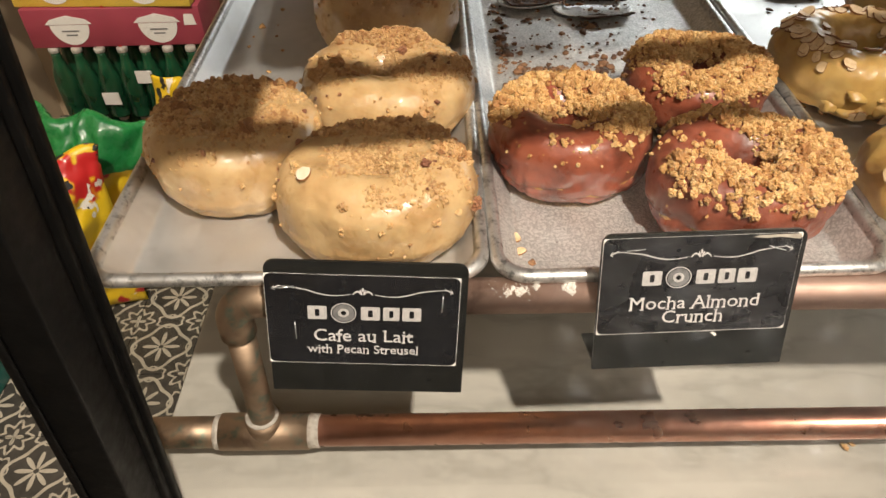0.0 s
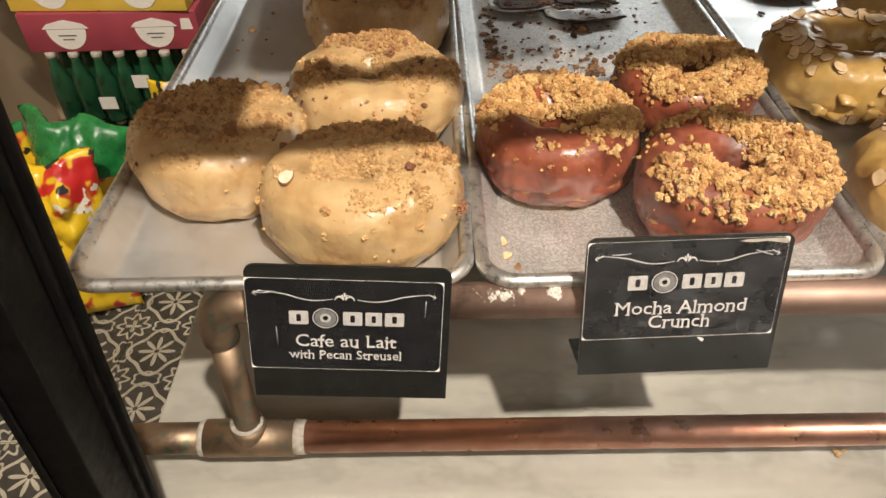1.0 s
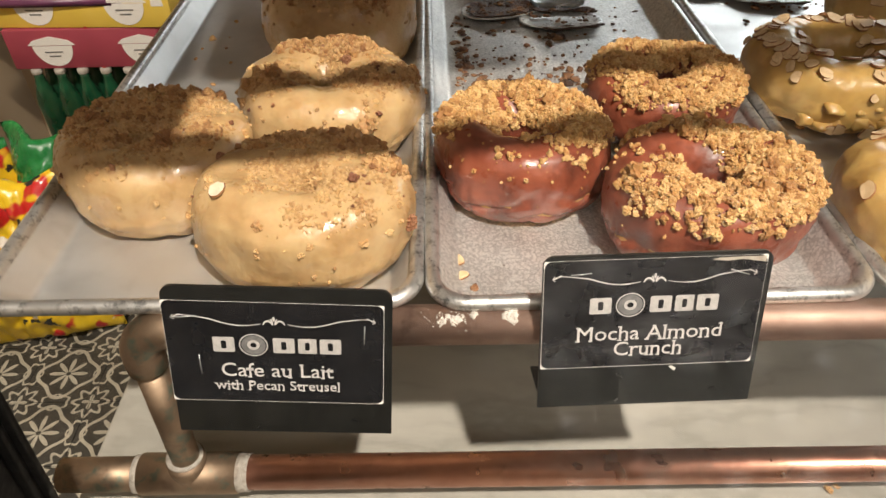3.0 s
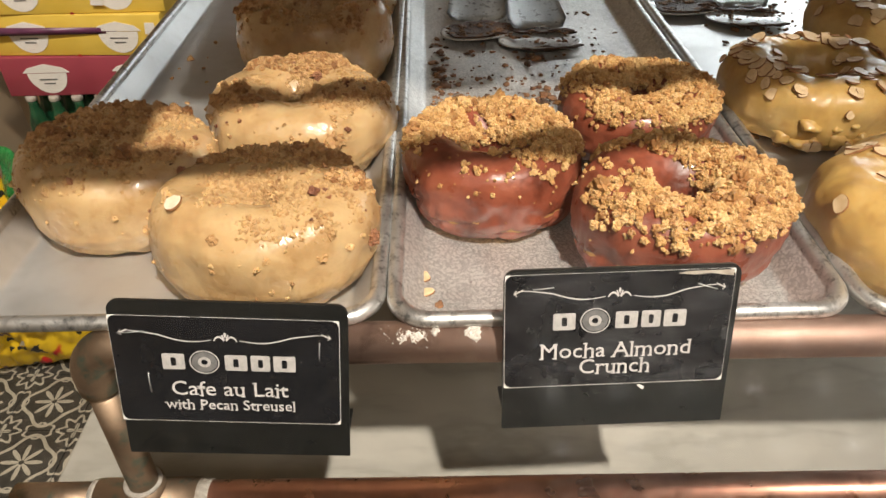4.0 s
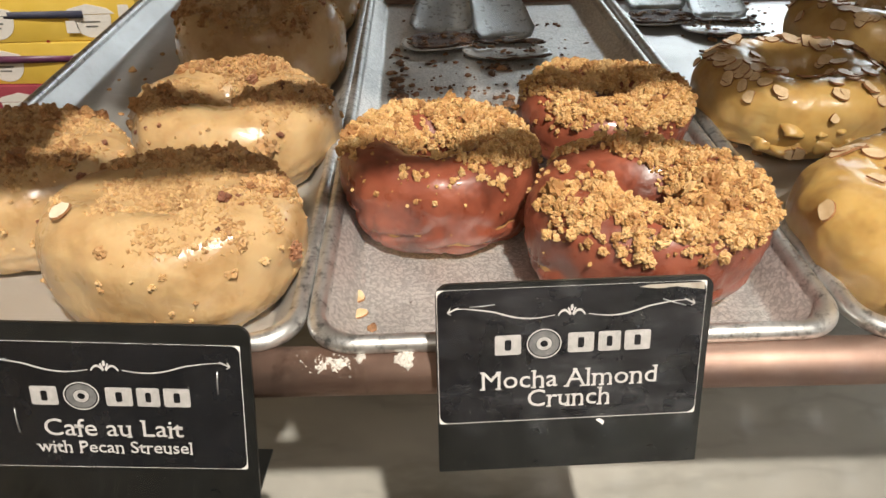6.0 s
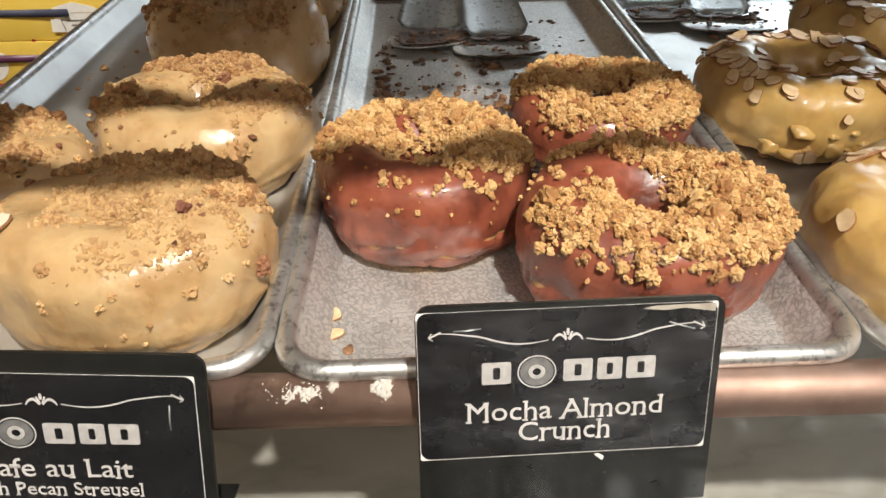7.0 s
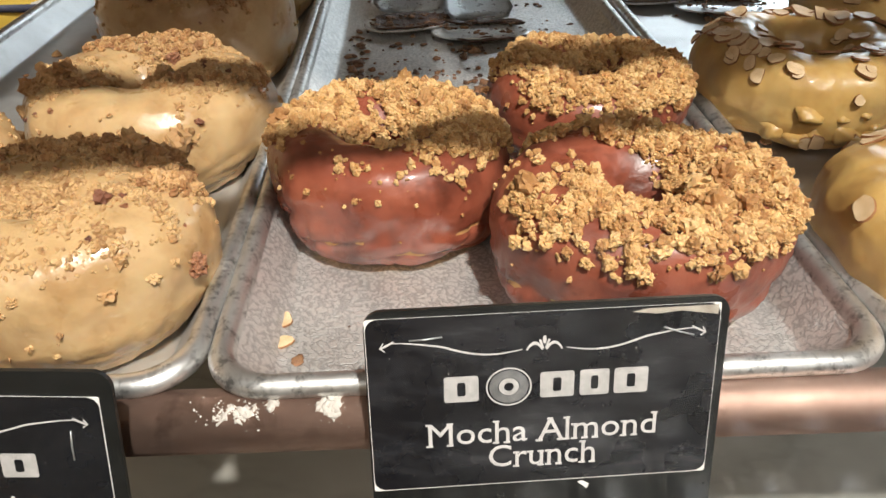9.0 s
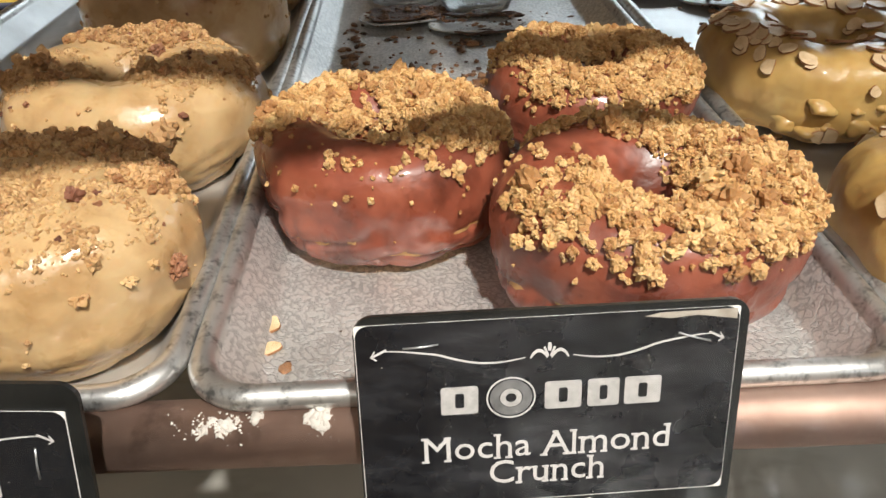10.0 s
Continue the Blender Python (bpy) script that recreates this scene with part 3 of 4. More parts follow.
def surface(name, data, material, parent, label=""):
    mesh = bpy.data.meshes.new(name)
    mesh.from_pydata(data[0], [], data[1])
    mesh.polygons.foreach_set("use_smooth", [True] * len(mesh.polygons))
    mesh.materials.append(material)
    return link(name, mesh, parent, label)


def doughnut(at, tilt, R, h, hole, seed, glaze, label, group, border=-42, edge=14, lump=1.0, square=2.8, crease=0.0003, skirt=0.0, deep=1.0):
    ob = thing("doughnut", label, "doughnut", group=group)
    ob.matrix_basis = pose(*at, *tilt)
    ring = Ring(R, h, hole, seed, lump, square, crease, skirt, deep)
    surface("dough", ring.shell(-100, 215, 0.0, 96, 40), DOUGH, ob, "golden fried dough")
    surface("glaze", ring.shell(border, 205, 0.0016, 200, 84, edge, seed), glaze, ob)
    return ob, ring


def sprinkle(ob, ring, name, count, size, material, keep, seed, label, lo=15, hi=150, shapes=None, sink=0.2, pile=0.0, spread=0.36, clump=1.4):
    """Crumbs on the glaze, heaped up to pile high; keep(theta, phi, x, y) gives how likely one lies there."""
    rng = random.Random(seed)
    out, tries = [], 0
    while len(out) < count and tries < count * 14:
        tries += 1
        th, ph = rng.uniform(0, 2 * math.pi), radians(rng.uniform(lo, hi))
        p, n = ring.at(th, ph, 0.0014)
        patch = 0.5 + clump * noise.noise(Vector((p.x, p.y, 0)) * 70 + Vector((seed, 0, 0))) + 0.5 * clump * noise.noise(Vector((p.x, p.y, p.z)) * 190 + Vector((0, seed, 0)))
        k = keep(math.degrees(th), math.degrees(ph), p.x, p.y) * patch
        if rng.random() > k * (0.4 + 0.6 * math.hypot(p.x, p.y) / ring.R):
            continue
        s = size * min(2.4, rng.lognormvariate(0, spread))
        up = n * s * (0.5 - sink) + Vector((0, 0, pile * min(1.0, max(0.0, k)) * rng.random() ** 1.5))
        out.append(crumb(rng, shapes or (BIG if s > 0.0034 else MID if s > 0.0015 else SMALL), p + up, s))
    return soup(name, out, material, ob, label, False)


def ramp_down(v, full, none):
    return max(0.0, min(1.0, (none - v) / (none - full)))


def within(patches, x, y):
    """How strongly the round patches (x, y, radius, weight) cover a place on top of a doughnut."""
    k = 0.0
    for px, py, pr, pw in patches:
        k = max(k, pw * ramp_down(math.hypot(x - px, y - py) / pr, 0.75, 1.1))
    return k


def cafe(at, tilt, R, h, hole, seed, label, heaps=((0, 0, 0.05, 0.6),), fine=((0, 0, 0.05, 0.6),), square=2.8, deep=0.9, share=1.0):
    ob, ring = doughnut(at, tilt, R, h, hole, seed, CAFE, label, "cafe au lait doughnuts", -84, 9, 1.25, square, 0.0007, 0.004, deep)

    def heap(th, ph, x, y):
        return within(heaps, x, y) * ramp_down(abs(ph - 90), 48, 66)

    def thin(th, ph, x, y):
        return within(fine, x, y) * ramp_down(abs(ph - 95), 52, 70)

    sprinkle(ob, ring, "streusel", int(2000 * share), 0.0018, STREUSEL, heap, seed, "brown pecan streusel crumbs", 24, 160, None, 0.15, 0.0022, 0.42)
    sprinkle(ob, ring, "streusel_lumps", 90, 0.0036, STREUSEL, heap, seed + 9, "larger streusel lumps", 28, 150, HUGE, 0.15, 0.0015)
    sprinkle(ob, ring, "fine_streusel", int(4600 * share), 0.0012, FINE_STREUSEL, thin, seed + 5, "fine tan streusel crumbs", 24, 165, None, 0.38, 0.0006, 0.45, 2.0)
    sprinkle(ob, ring, "pecan_bits", 12, 0.0028, PECAN, lambda th, ph, x, y: 0.5, seed + 20, "dark red-brown pecan bits", 20, 120, None, 0.25)
    sprinkle(ob, ring, "loose_crumbs", 60, 0.0017, FINE_STREUSEL, lambda th, ph, x, y: 0.4, seed + 30, "", -10, 65, None, 0.3)
    sprinkle(ob, ring, "sunk_lumps", 22, 0.0042, FINE_STREUSEL, lambda th, ph, x, y: 0.5, seed + 40, "streusel lumps sunk in the glaze", 8, 72, HUGE, 0.62)
    return ob, ring


def mocha(at, tilt, R, h, hole, seed, label, heaps, bare=(), square=3.0, deep=0.9):
    ob, ring = doughnut(at, tilt, R, h, hole, seed, MOCHA, label, "mocha doughnuts", -58, 5, 1.05, square, 0.0026, 0.0, deep)

    def top(th, ph, x, y):
        k = within(heaps, x, y) * ramp_down(abs(ph - 90), 52, 74)
        return k * (1 - 0.97 * within(bare, x, y))

    sprinkle(ob, ring, "almond_crunch", 4300, 0.0020, CRUNCH, top, seed, "golden almond crunch crumbs", 14, 158, None, 0.1, 0.0016, 0.42, 1.0)
    sprinkle(ob, ring, "crunch_lumps", 170, 0.0038, CRUNCH, top, seed + 9, "larger golden crunch lumps", 18, 145, HUGE, 0.15, 0.001)
    sprinkle(ob, ring, "crunch_dust", 90, 0.0015, CRUNCH, lambda th, ph, x, y: ramp_down(abs(ph - 50), 20, 62), seed + 30, "", -8, 120, None, 0.1, 0, 0.4)
    return ob, ring


cafe((-0.138, 0.401, FLOOR + 0.001), (0, 0, 0), 0.0590, 0.052, 0.010, 1, "tan cafe au lait doughnut with shaded pecan streusel on tray",
     ((-0.036, 0.012, 0.020, 0.6), (-0.012, 0.036, 0.024, 0.9), (0.012, 0.036, 0.02, 0.8), (-0.024, -0.014, 0.016, 0.7), (0.012, -0.020, 0.014, 0.9), (0.036, -0.016, 0.012, 0.8), (-0.03, 0.0, 0.016, 0.3)),
     ((0, 0, 0.048, 0.5), (0.036, 0.010, 0.02, 0.15)), deep=0.89)
FRONT = cafe((-0.0390, 0.3465, FLOOR + 0.001), (0, 0, 0), 0.0610, 0.0535, 0.0075, 2, "tan cafe au lait doughnut with an almond flake, beside tray rim",
             ((-0.03, 0.042, 0.018, 0.7), (0.0, 0.043, 0.022, 1.0), (0.026, 0.036, 0.018, 0.8), (0.046, 0.012, 0.013, 0.4)),
             ((0.006, 0.016, 0.04, 0.9), (0.03, -0.006, 0.03, 0.9), (-0.014, -0.002, 0.024, 0.6), (0.012, -0.022, 0.028, 0.4)), 3.0, 0.82)
cafe((-0.0405, 0.473, FLOOR + 0.001), (0, 0, 0), 0.0640, 0.0520, 0.007, 3, "tan cafe au lait doughnut behind the front pair",
     ((-0.02, 0.036, 0.020, 0.7), (0.010, 0.040, 0.024, 1.0), (-0.040, -0.012, 0.013, 0.8), (-0.022, -0.018, 0.010, 0.8), (0.018, -0.018, 0.012, 0.9), (0.040, -0.012, 0.014, 0.8), (0.056, -0.004, 0.010, 0.8)),
     ((0.020, 0.022, 0.030, 0.5), (0.03, -0.014, 0.022, 0.4), (-0.03, -0.014, 0.022, 0.4)), deep=0.86)
cafe((-0.046, 0.606, FLOOR + 0.004), (5, 0, 0), 0.0620, 0.066, 0.020, 4, "tan cafe au lait doughnut with a deep hole, further back",
     ((-0.04, -0.012, 0.018, 0.9), (-0.02, -0.034, 0.014, 0.6), (0.03, -0.036, 0.014, 0.7), (0.0, 0.04, 0.03, 0.8)), ((0, 0, 0.05, 0.3),), share=0.5)
cafe((-0.045, 0.742, FLOOR + 0.001), (0, 0, 0), 0.0600, 0.052, 0.010, 5, "tan cafe au lait doughnut at the back of the tray", share=0.4)
mocha((0.0885, 0.407, FLOOR + 0.001), (0, 0, 0), 0.0540, 0.050, 0.0155, 6, "red-brown mocha doughnut with golden crunch and wrinkled side",
      ((-0.030, 0.020, 0.028, 0.9), (0.0, 0.034, 0.028, 1.0), (0.032, 0.014, 0.030, 1.0), (0.028, -0.014, 0.019, 0.9), (0.006, -0.024, 0.010, 0.4), (-0.040, 0.004, 0.016, 0.7), (0.02, -0.040, 0.02, 0.16), (-0.02, -0.036, 0.02, 0.06)),
      ((0.0, 0.0, 0.016, 1.0), (-0.026, -0.018, 0.020, 1.0), (0.0, -0.028, 0.010, 0.8)), deep=0.93)
mocha((0.1895, 0.3535, FLOOR + 0.001), (0, 0, 0), 0.0588, 0.051, 0.0115, 7, "red-brown mocha doughnut heaped with golden almond crunch",
      ((0.01, 0.036, 0.026, 1.0), (0.036, 0.014, 0.030, 1.0), (0.030, -0.024, 0.032, 1.0), (0.0, -0.034, 0.026, 0.95), (-0.030, -0.018, 0.024, 0.95), (-0.034, 0.010, 0.014, 0.5), (-0.02, 0.040, 0.022, 0.9)),
      ((-0.004, 0.006, 0.016, 1.0), (-0.024, 0.016, 0.016, 0.95), (-0.054, 0.0, 0.016, 0.9)), deep=0.86)
mocha((0.1930, 0.474, FLOOR + 0.001), (0, 0, 0), 0.0530, 0.049, 0.0115, 8, "red-brown mocha doughnut covered in crunch, against tray side",
      ((-0.03, 0.012, 0.028, 0.9), (0.0, 0.034, 0.026, 1.0), (0.034, 0.018, 0.026, 1.0), (0.012, -0.028, 0.026, 1.0), (-0.016, -0.026, 0.022, 0.9), (0.034, -0.016, 0.024, 0.9)),
      ((-0.004, 0.002, 0.012, 1.0), (-0.044, 0.012, 0.012, 0.8)), deep=0.93)


# ---- almond slices ----
def slice_mesh(seed, l=0.0135, w=0.0092, t=0.0011, cut=1.0):
    rng = random.Random(seed)
    bm = bmesh.new()
    n = 14
    top, low = [], []
    for i in range(n):
        a = 2 * math.pi * i / n
        k = 1 + 0.10 * rng.uniform(-1, 1)
        x, y = l / 2 * math.cos(a) * k, w / 2 * math.sin(a) * k * (1.0 - 0.2 * math.cos(a))
        x = min(x, cut * l / 2)
        z = 10 * x * x + 6 * y * y
        top.append(bm.verts.new((x * 0.94, y * 0.94, z + t))), low.append(bm.verts.new((x, y, z)))
    ct, cl = bm.verts.new((0, 0, t)), bm.verts.new((0, 0, 0))
    for i in range(n):
        j = (i + 1) % n
        bm.faces.new((top[i], top[j], ct)), bm.faces.new((low[j], low[i], cl))
        bm.faces.new((low[i], low[j], top[j], top[i])).material_index = 1
    mesh = bpy.data.meshes.new("almond_slice")
    bm.to_mesh(mesh)
    bm.free()
    mesh.materials.append(ALMOND), mesh.materials.append(ALMOND_SKIN)
    return mesh


SLICES = [slice_mesh(31), slice_mesh(32, 0.0125, 0.0095, cut=0.3), slice_mesh(33, 0.0145, 0.0100, cut=0.05), slice_mesh(34, 0.0095, 0.0075, cut=0.4), slice_mesh(35, 0.0125, 0.0090)]


def lay_slice(rng, parent, p, n, tilt=0.2, size=1.0):
    ob = link("almond_slice", rng.choice(SLICES), parent)
    q = Vector(n).to_track_quat("Z", "Y").to_matrix().to_4x4()
    ob.matrix_basis = Matrix.Translation(p) @ q @ pose(0, 0, 0, math.degrees(rng.gauss(0, tilt)), math.degrees(rng.gauss(0, tilt)), rng.uniform(0, 360)) @ Matrix.Scale(size * rng.uniform(0.62, 1.1), 4)
    return ob


def caramel(at, tilt, R, h, hole, seed, slices, label, lo=12):
    ob, ring = doughnut(at, tilt, R, h, hole, seed, CARAMEL, label, "caramel doughnuts", -46, 26, 1.6, 2.3, 0.0002)
    rng = random.Random(seed)
    for i in range(slices):
        th, ph = rng.uniform(0, 6.2832), radians(rng.triangular(lo, 165, 58))
        p, n = ring.at(th, ph, 0.002)
        if noise.noise(p * 38 + Vector((seed, 0, 0))) > -0.3:
            lay_slice(rng, ob, p + n * 0.0002, n, 0.13, 1.12)
    drips = []
    for i in range(40):
        front = i % 2 == 0
        th = radians(rng.gauss(-92, 20)) if front else rng.uniform(0, 6.2832)
        p, n = ring.at(th, radians(rng.gauss(-16, 9) if front else rng.gauss(-30, 8)), 0.0)
        drips.append(crumb(rng, BLOB, p - n * (0.0045 if front else 0.0032), rng.uniform(0.011, 0.020) if front else rng.uniform(0.005, 0.009), 0.55))
        if i % 8 == 0:
            lay_slice(rng, ob, p + n * 0.004, n, 0.3, 1.1)
    soup("glaze_drips", drips, CARAMEL, ob, "folds of run caramel glaze", True, "")
    return ob


caramel((0.328, 0.510, FLOOR + 0.001), (0, 0, 0), 0.0605, 0.050, 0.019, 11, 150, "caramel doughnut thickly covered with sliced almonds")
caramel((0.330, 0.344, FLOOR + 0.001), (0, 0, 0), 0.0650, 0.050, 0.012, 12, 34, "glossy caramel doughnut with a few almond slices", 25)
caramel((0.452, 0.632, FLOOR + 0.001), (0, 0, 0), 0.0660, 0.053, 0.022, 13, 90, "caramel almond doughnut further back on the tray")


def flake_on(place, label):
    ob = link("almond_flake", SLICES[0], None)
    ob.matrix_basis = place
    return tagged(ob, label, "almond flake")


spotted, spotted_ring = FRONT
p, n = spotted_ring.at(radians(212), radians(74), 0.003)
pale = lay_slice(random.Random(3), spotted, p, n, 0.05, 1.05)
pale.data = slice_mesh(36, 0.0130, 0.0100)
pale.data.materials[0] = plain("pale_almond", (0.66, 0.56, 0.40), (0.80, 0.72, 0.57), 160, 0.5)
p, n = spotted_ring.at(radians(-22), radians(4), 0.002)
soup("pecan_chunk", [crumb(random.Random(8), HUGE, p, 0.0075), crumb(random.Random(9), HUGE, p + Vector((0.002, 0, 0.003)), 0.0055)], PECAN, spotted, "red-brown pecan chunk", False, "")
for x, y, s in ((0.048, 0.320, 20), (0.0465, 0.333, 95), (0.3005, 0.476, 70), (0.287, 0.487, 140)):
    flake_on(pose(x, y, FLOOR + 0.0008, 0, 0, s) @ Matrix.Scale(0.72, 4), "small almond flake lying on the baking tray")

stray = soup("loose_crumb", [crumb(random.Random(4), BIG, (0, 0, 0.0016), 0.0060, 0.6), crumb(random.Random(5), BIG, (0.006, 0.002, 0.0012), 0.0038, 0.6)], STREUSEL, None, "tan crumb lying on the marble countertop", False, "")
stray.location, stray["category"] = (0.298, 0.283, 0.9002), "crumb"

# crumbs lying in the trays
rng = random.Random(77)
bits = []
for cx, cy, sx, sy, n, s in ((0.062, 0.50, 0.012, 0.03, 40, 0.0024), (0.086, 0.548, 0.013, 0.005, 150, 0.0026), (0.11, 0.575, 0.04, 0.04, 110, 0.0023), (0.056, 0.60, 0.006, 0.05, 90, 0.0028),
                             (0.142, 0.555, 0.012, 0.012, 40, 0.0030), (0.2, 0.60, 0.03, 0.05, 40, 0.0024), (0.14, 0.70, 0.06, 0.06, 60, 0.0026), (0.140, 0.640, 0.005, 0.004, 30, 0.0032), (0.07, 0.33, 0.02, 0.01, 3, 0.002)):
    for i in range(n):
        x, y, k = rng.gauss(cx, sx), rng.gauss(cy, sy), s * rng.lognormvariate(0, 0.4)
        if 0.055 - 0.018 * (y - 0.28) < x < 0.232:
            bits.append(crumb(rng, MID, (x, y, FLOOR + k * 0.2), k * rng.choice((1.0, 1.0, 1.5)), rng.choice((0.35, 0.7))))
soup("tray_crumbs", bits, BURNT, None, "dark brown crumbs scattered over the tray")["category"] = "crumbs"
bits = []
for cx, cy, sx, sy, n, s in ((-0.155, 0.505, 0.03, 0.04, 14, 0.0032), (-0.17, 0.60, 0.02, 0.07, 22, 0.003), (-0.13, 0.5, 0.008, 0.006, 5, 0.006), (-0.1, 0.34, 0.03, 0.02, 4, 0.0016)):
    for i in range(n):
        x, y, k = rng.gauss(cx, sx), rng.gauss(cy, sy), s * rng.lognormvariate(0, 0.4)
        if -0.178 < x < 0.0:
            bits.append(crumb(rng, SMALL, (x, y, FLOOR + k * 0.22), k, 0.7))
soup("tray_crumbs", bits, STREUSEL, None, "brown streusel crumbs scattered over the tray")["category"] = "crumbs"
bits = []
for i in range(170):
    x, y, k = rng.gauss(0.375, 0.045), rng.gauss(0.72, 0.07), 0.0032 * rng.lognormvariate(0, 0.45)
    if 0.30 < x < 0.46 and y < 0.9:
        bits.append(crumb(rng, SMALL, (x, y, FLOOR + k * 0.2), k, 0.5))
soup("tray_crumbs", bits, BURNT, None, "dark flakes scattered over the bright tray")["category"] = "crumbs"


# ---- tongs ----
def scoop(cx, cy, w, d, turn, cup=0.004, waste=0.0, seed=1):
    """A shallow leaf-shaped spoon at the end of a tong arm; waste makes its outline ragged."""
    bm = bmesh.new()
    rings = []
    for k, z in ((0.94, 0.0), (1.0, 0.0006), (1.0, 0.0018), (0.93, 0.0016), (0.75, 0.0006), (0.4, 0.0002)):
        ring = []
        for i in range(56):
            a = 2 * math.pi * i / 56
            sc = 1 + waste * noise.noise(Vector((2.5 * math.cos(a), 2.5 * math.sin(a), seed)))
            x, y = w / 2 * k * sc * math.cos(a), d / 2 * k * sc * math.sin(a) * (1 - 0.16 * math.cos(a))
            lift = cup * (k * k) * (0.3 + 0.7 * max(0.0, -math.sin(a)) ** 2) + waste * 0.006 * noise.noise(Vector((x * 90, y * 90, seed)))
            ring.append(bm.verts.new(Matrix.Rotation(radians(turn), 3, "Z") @ Vector((x, y, z + lift)) + Vector((cx, cy, 0))))
        rings.append(ring)
    for a, b in zip(rings, rings[1:]):
        for i in range(56):
            bm.faces.new((a[i], a[(i + 1) % 56], b[(i + 1) % 56], b[i]))
    bm.faces.new(rings[0][::-1]), bm.faces.new(rings[-1])
    return bm


def arm(pts, width):
    """A sprung steel strip, folded up along both edges."""
    bm = bmesh.new()
    rows = []
    for (x, y, z), w in zip(pts, width):
        rows.append([bm.verts.new((x + w / 2 * u, y, z + 0.003 * abs(u) ** 3)) for u in (-1, -0.8, -0.5, 0, 0.5, 0.8, 1)])
    for a, b in zip(rows, rows[1:]):
        for i in range(6):
            bm.faces.new((a[i], a[i + 1], b[i + 1], b[i]))
    bmesh.ops.solidify(bm, geom=bm.faces[:], thickness=0.0012)
    return bm


def tongs(at, turn, label):
    t = thing("serving_tongs", label, "tongs", group="serving tongs")
    t.matrix_basis = pose(*at, 0, 0, turn)
    mess = random.Random(int(1000 * at[0]))
    a = part("scoop", scoop(-0.022, 0.016, 0.078, 0.054, 8), TONG_STEEL, t)
    part("chocolate_smear", scoop(-0.020, 0.014, 0.070, 0.044, 8, 0.003, 0.25, 3), CHOCOLATE, a, "caked dark chocolate").location.z = 0.0022
    b = part("scoop", scoop(0.032, -0.012, 0.078, 0.050, -6), TONG_STEEL, t)
    part("chocolate_smear", scoop(0.040, 0.010, 0.058, 0.016, -8, 0.001, 0.5, 5), CHOCOLATE, b, "smeared dark chocolate").location.z = 0.0026
    part("chocolate_rim", scoop(0.040, -0.034, 0.050, 0.006, 4, 0.0, 0.5, 8), CHOCOLATE, b, "smeared dark chocolate").location.z = 0.0030
    for plate, cx, cy, w, d, n in ((a, -0.021, 0.014, 0.036, 0.020, 90), (b, 0.036, -0.006, 0.034, 0.018, 30)):
        daubs = []
        for i in range(n):
            t0, k = mess.uniform(0, 2 * math.pi), mess.uniform(0.15, 1.0) ** 0.5
            daubs.append(crumb(mess, BIG, (cx + w * k * math.cos(t0), cy + d * k * math.sin(t0), 0.0042), mess.uniform(0.0012, 0.0050), 0.35))
        soup("dried_crumbs", daubs, BURNT, plate, "dried brown chocolate crumbs")
    part("arm", arm([(-0.022, 0.038, 0.0030), (-0.022, 0.052, 0.0055), (-0.020, 0.08, 0.012), (-0.014, 0.13, 0.024), (-0.004, 0.22, 0.034)], (0.052, 0.062, 0.056, 0.046, 0.03)), TONG_STEEL, t)
    part("arm", arm([(0.034, 0.012, 0.0030), (0.035, 0.030, 0.0055), (0.033, 0.07, 0.016), (0.026, 0.13, 0.028), (0.014, 0.22, 0.040)], (0.048, 0.058, 0.052, 0.042, 0.028)), TONG_STEEL, t)
    part("hinge", tube([(-0.014, 0.222, 0.040), (0.022, 0.222, 0.044)], 0.006), TONG_STEEL, t)
    return t


tongs((0.119, 0.680, FLOOR + 0.0022), 2, "steel serving tongs with chocolate-smeared ends on the tray")
tongs((0.332, 0.735, FLOOR + 0.0022), -6, "steel serving tongs with dark smears on the bright tray")


# ---- price signs ----
def add_serifs(mesh, size):
    """Puts small slab serifs on the stem ends of sans-serif lettering."""
    bm = bmesh.new()
    bm.from_mesh(mesh)
    front = max(v.co.z for v in bm.verts)
    ends = []
    for e in bm.edges:
        a, b = e.verts[0].co, e.verts[1].co
        if min(a.z, b.z) < front - 1e-6 or abs(a.y - b.y) > 0.004 * size or not 0.05 * size < abs(a.x - b.x) < 0.17 * size:
            continue
        walls = [f for f in e.link_faces if abs(f.normal.z) < 0.5]
        if walls:
            mid = sum((v.co.y for v in walls[0].verts)) / len(walls[0].verts)
            body = [f for f in e.link_faces if abs(f.normal.z) >= 0.5]
            inner = body[0].calc_center_median().y if body else mid
            ends.append((min(a.x, b.x), max(a.x, b.x), a.y, inner > a.y))
    t, w = 0.055 * size, 0.065 * size
    for x0, x1, y, foot in ends:
        lo, hi = (y, y + t) if foot else (y - t, y)
        if foot and y > 0.08 * size:
            continue
        box_bm(x0 - w, x1 + (w if foot else 0.3 * w), lo, hi, -front, front + 0.00002, bm=bm)
    bm.to_mesh(mesh)
    bm.free()


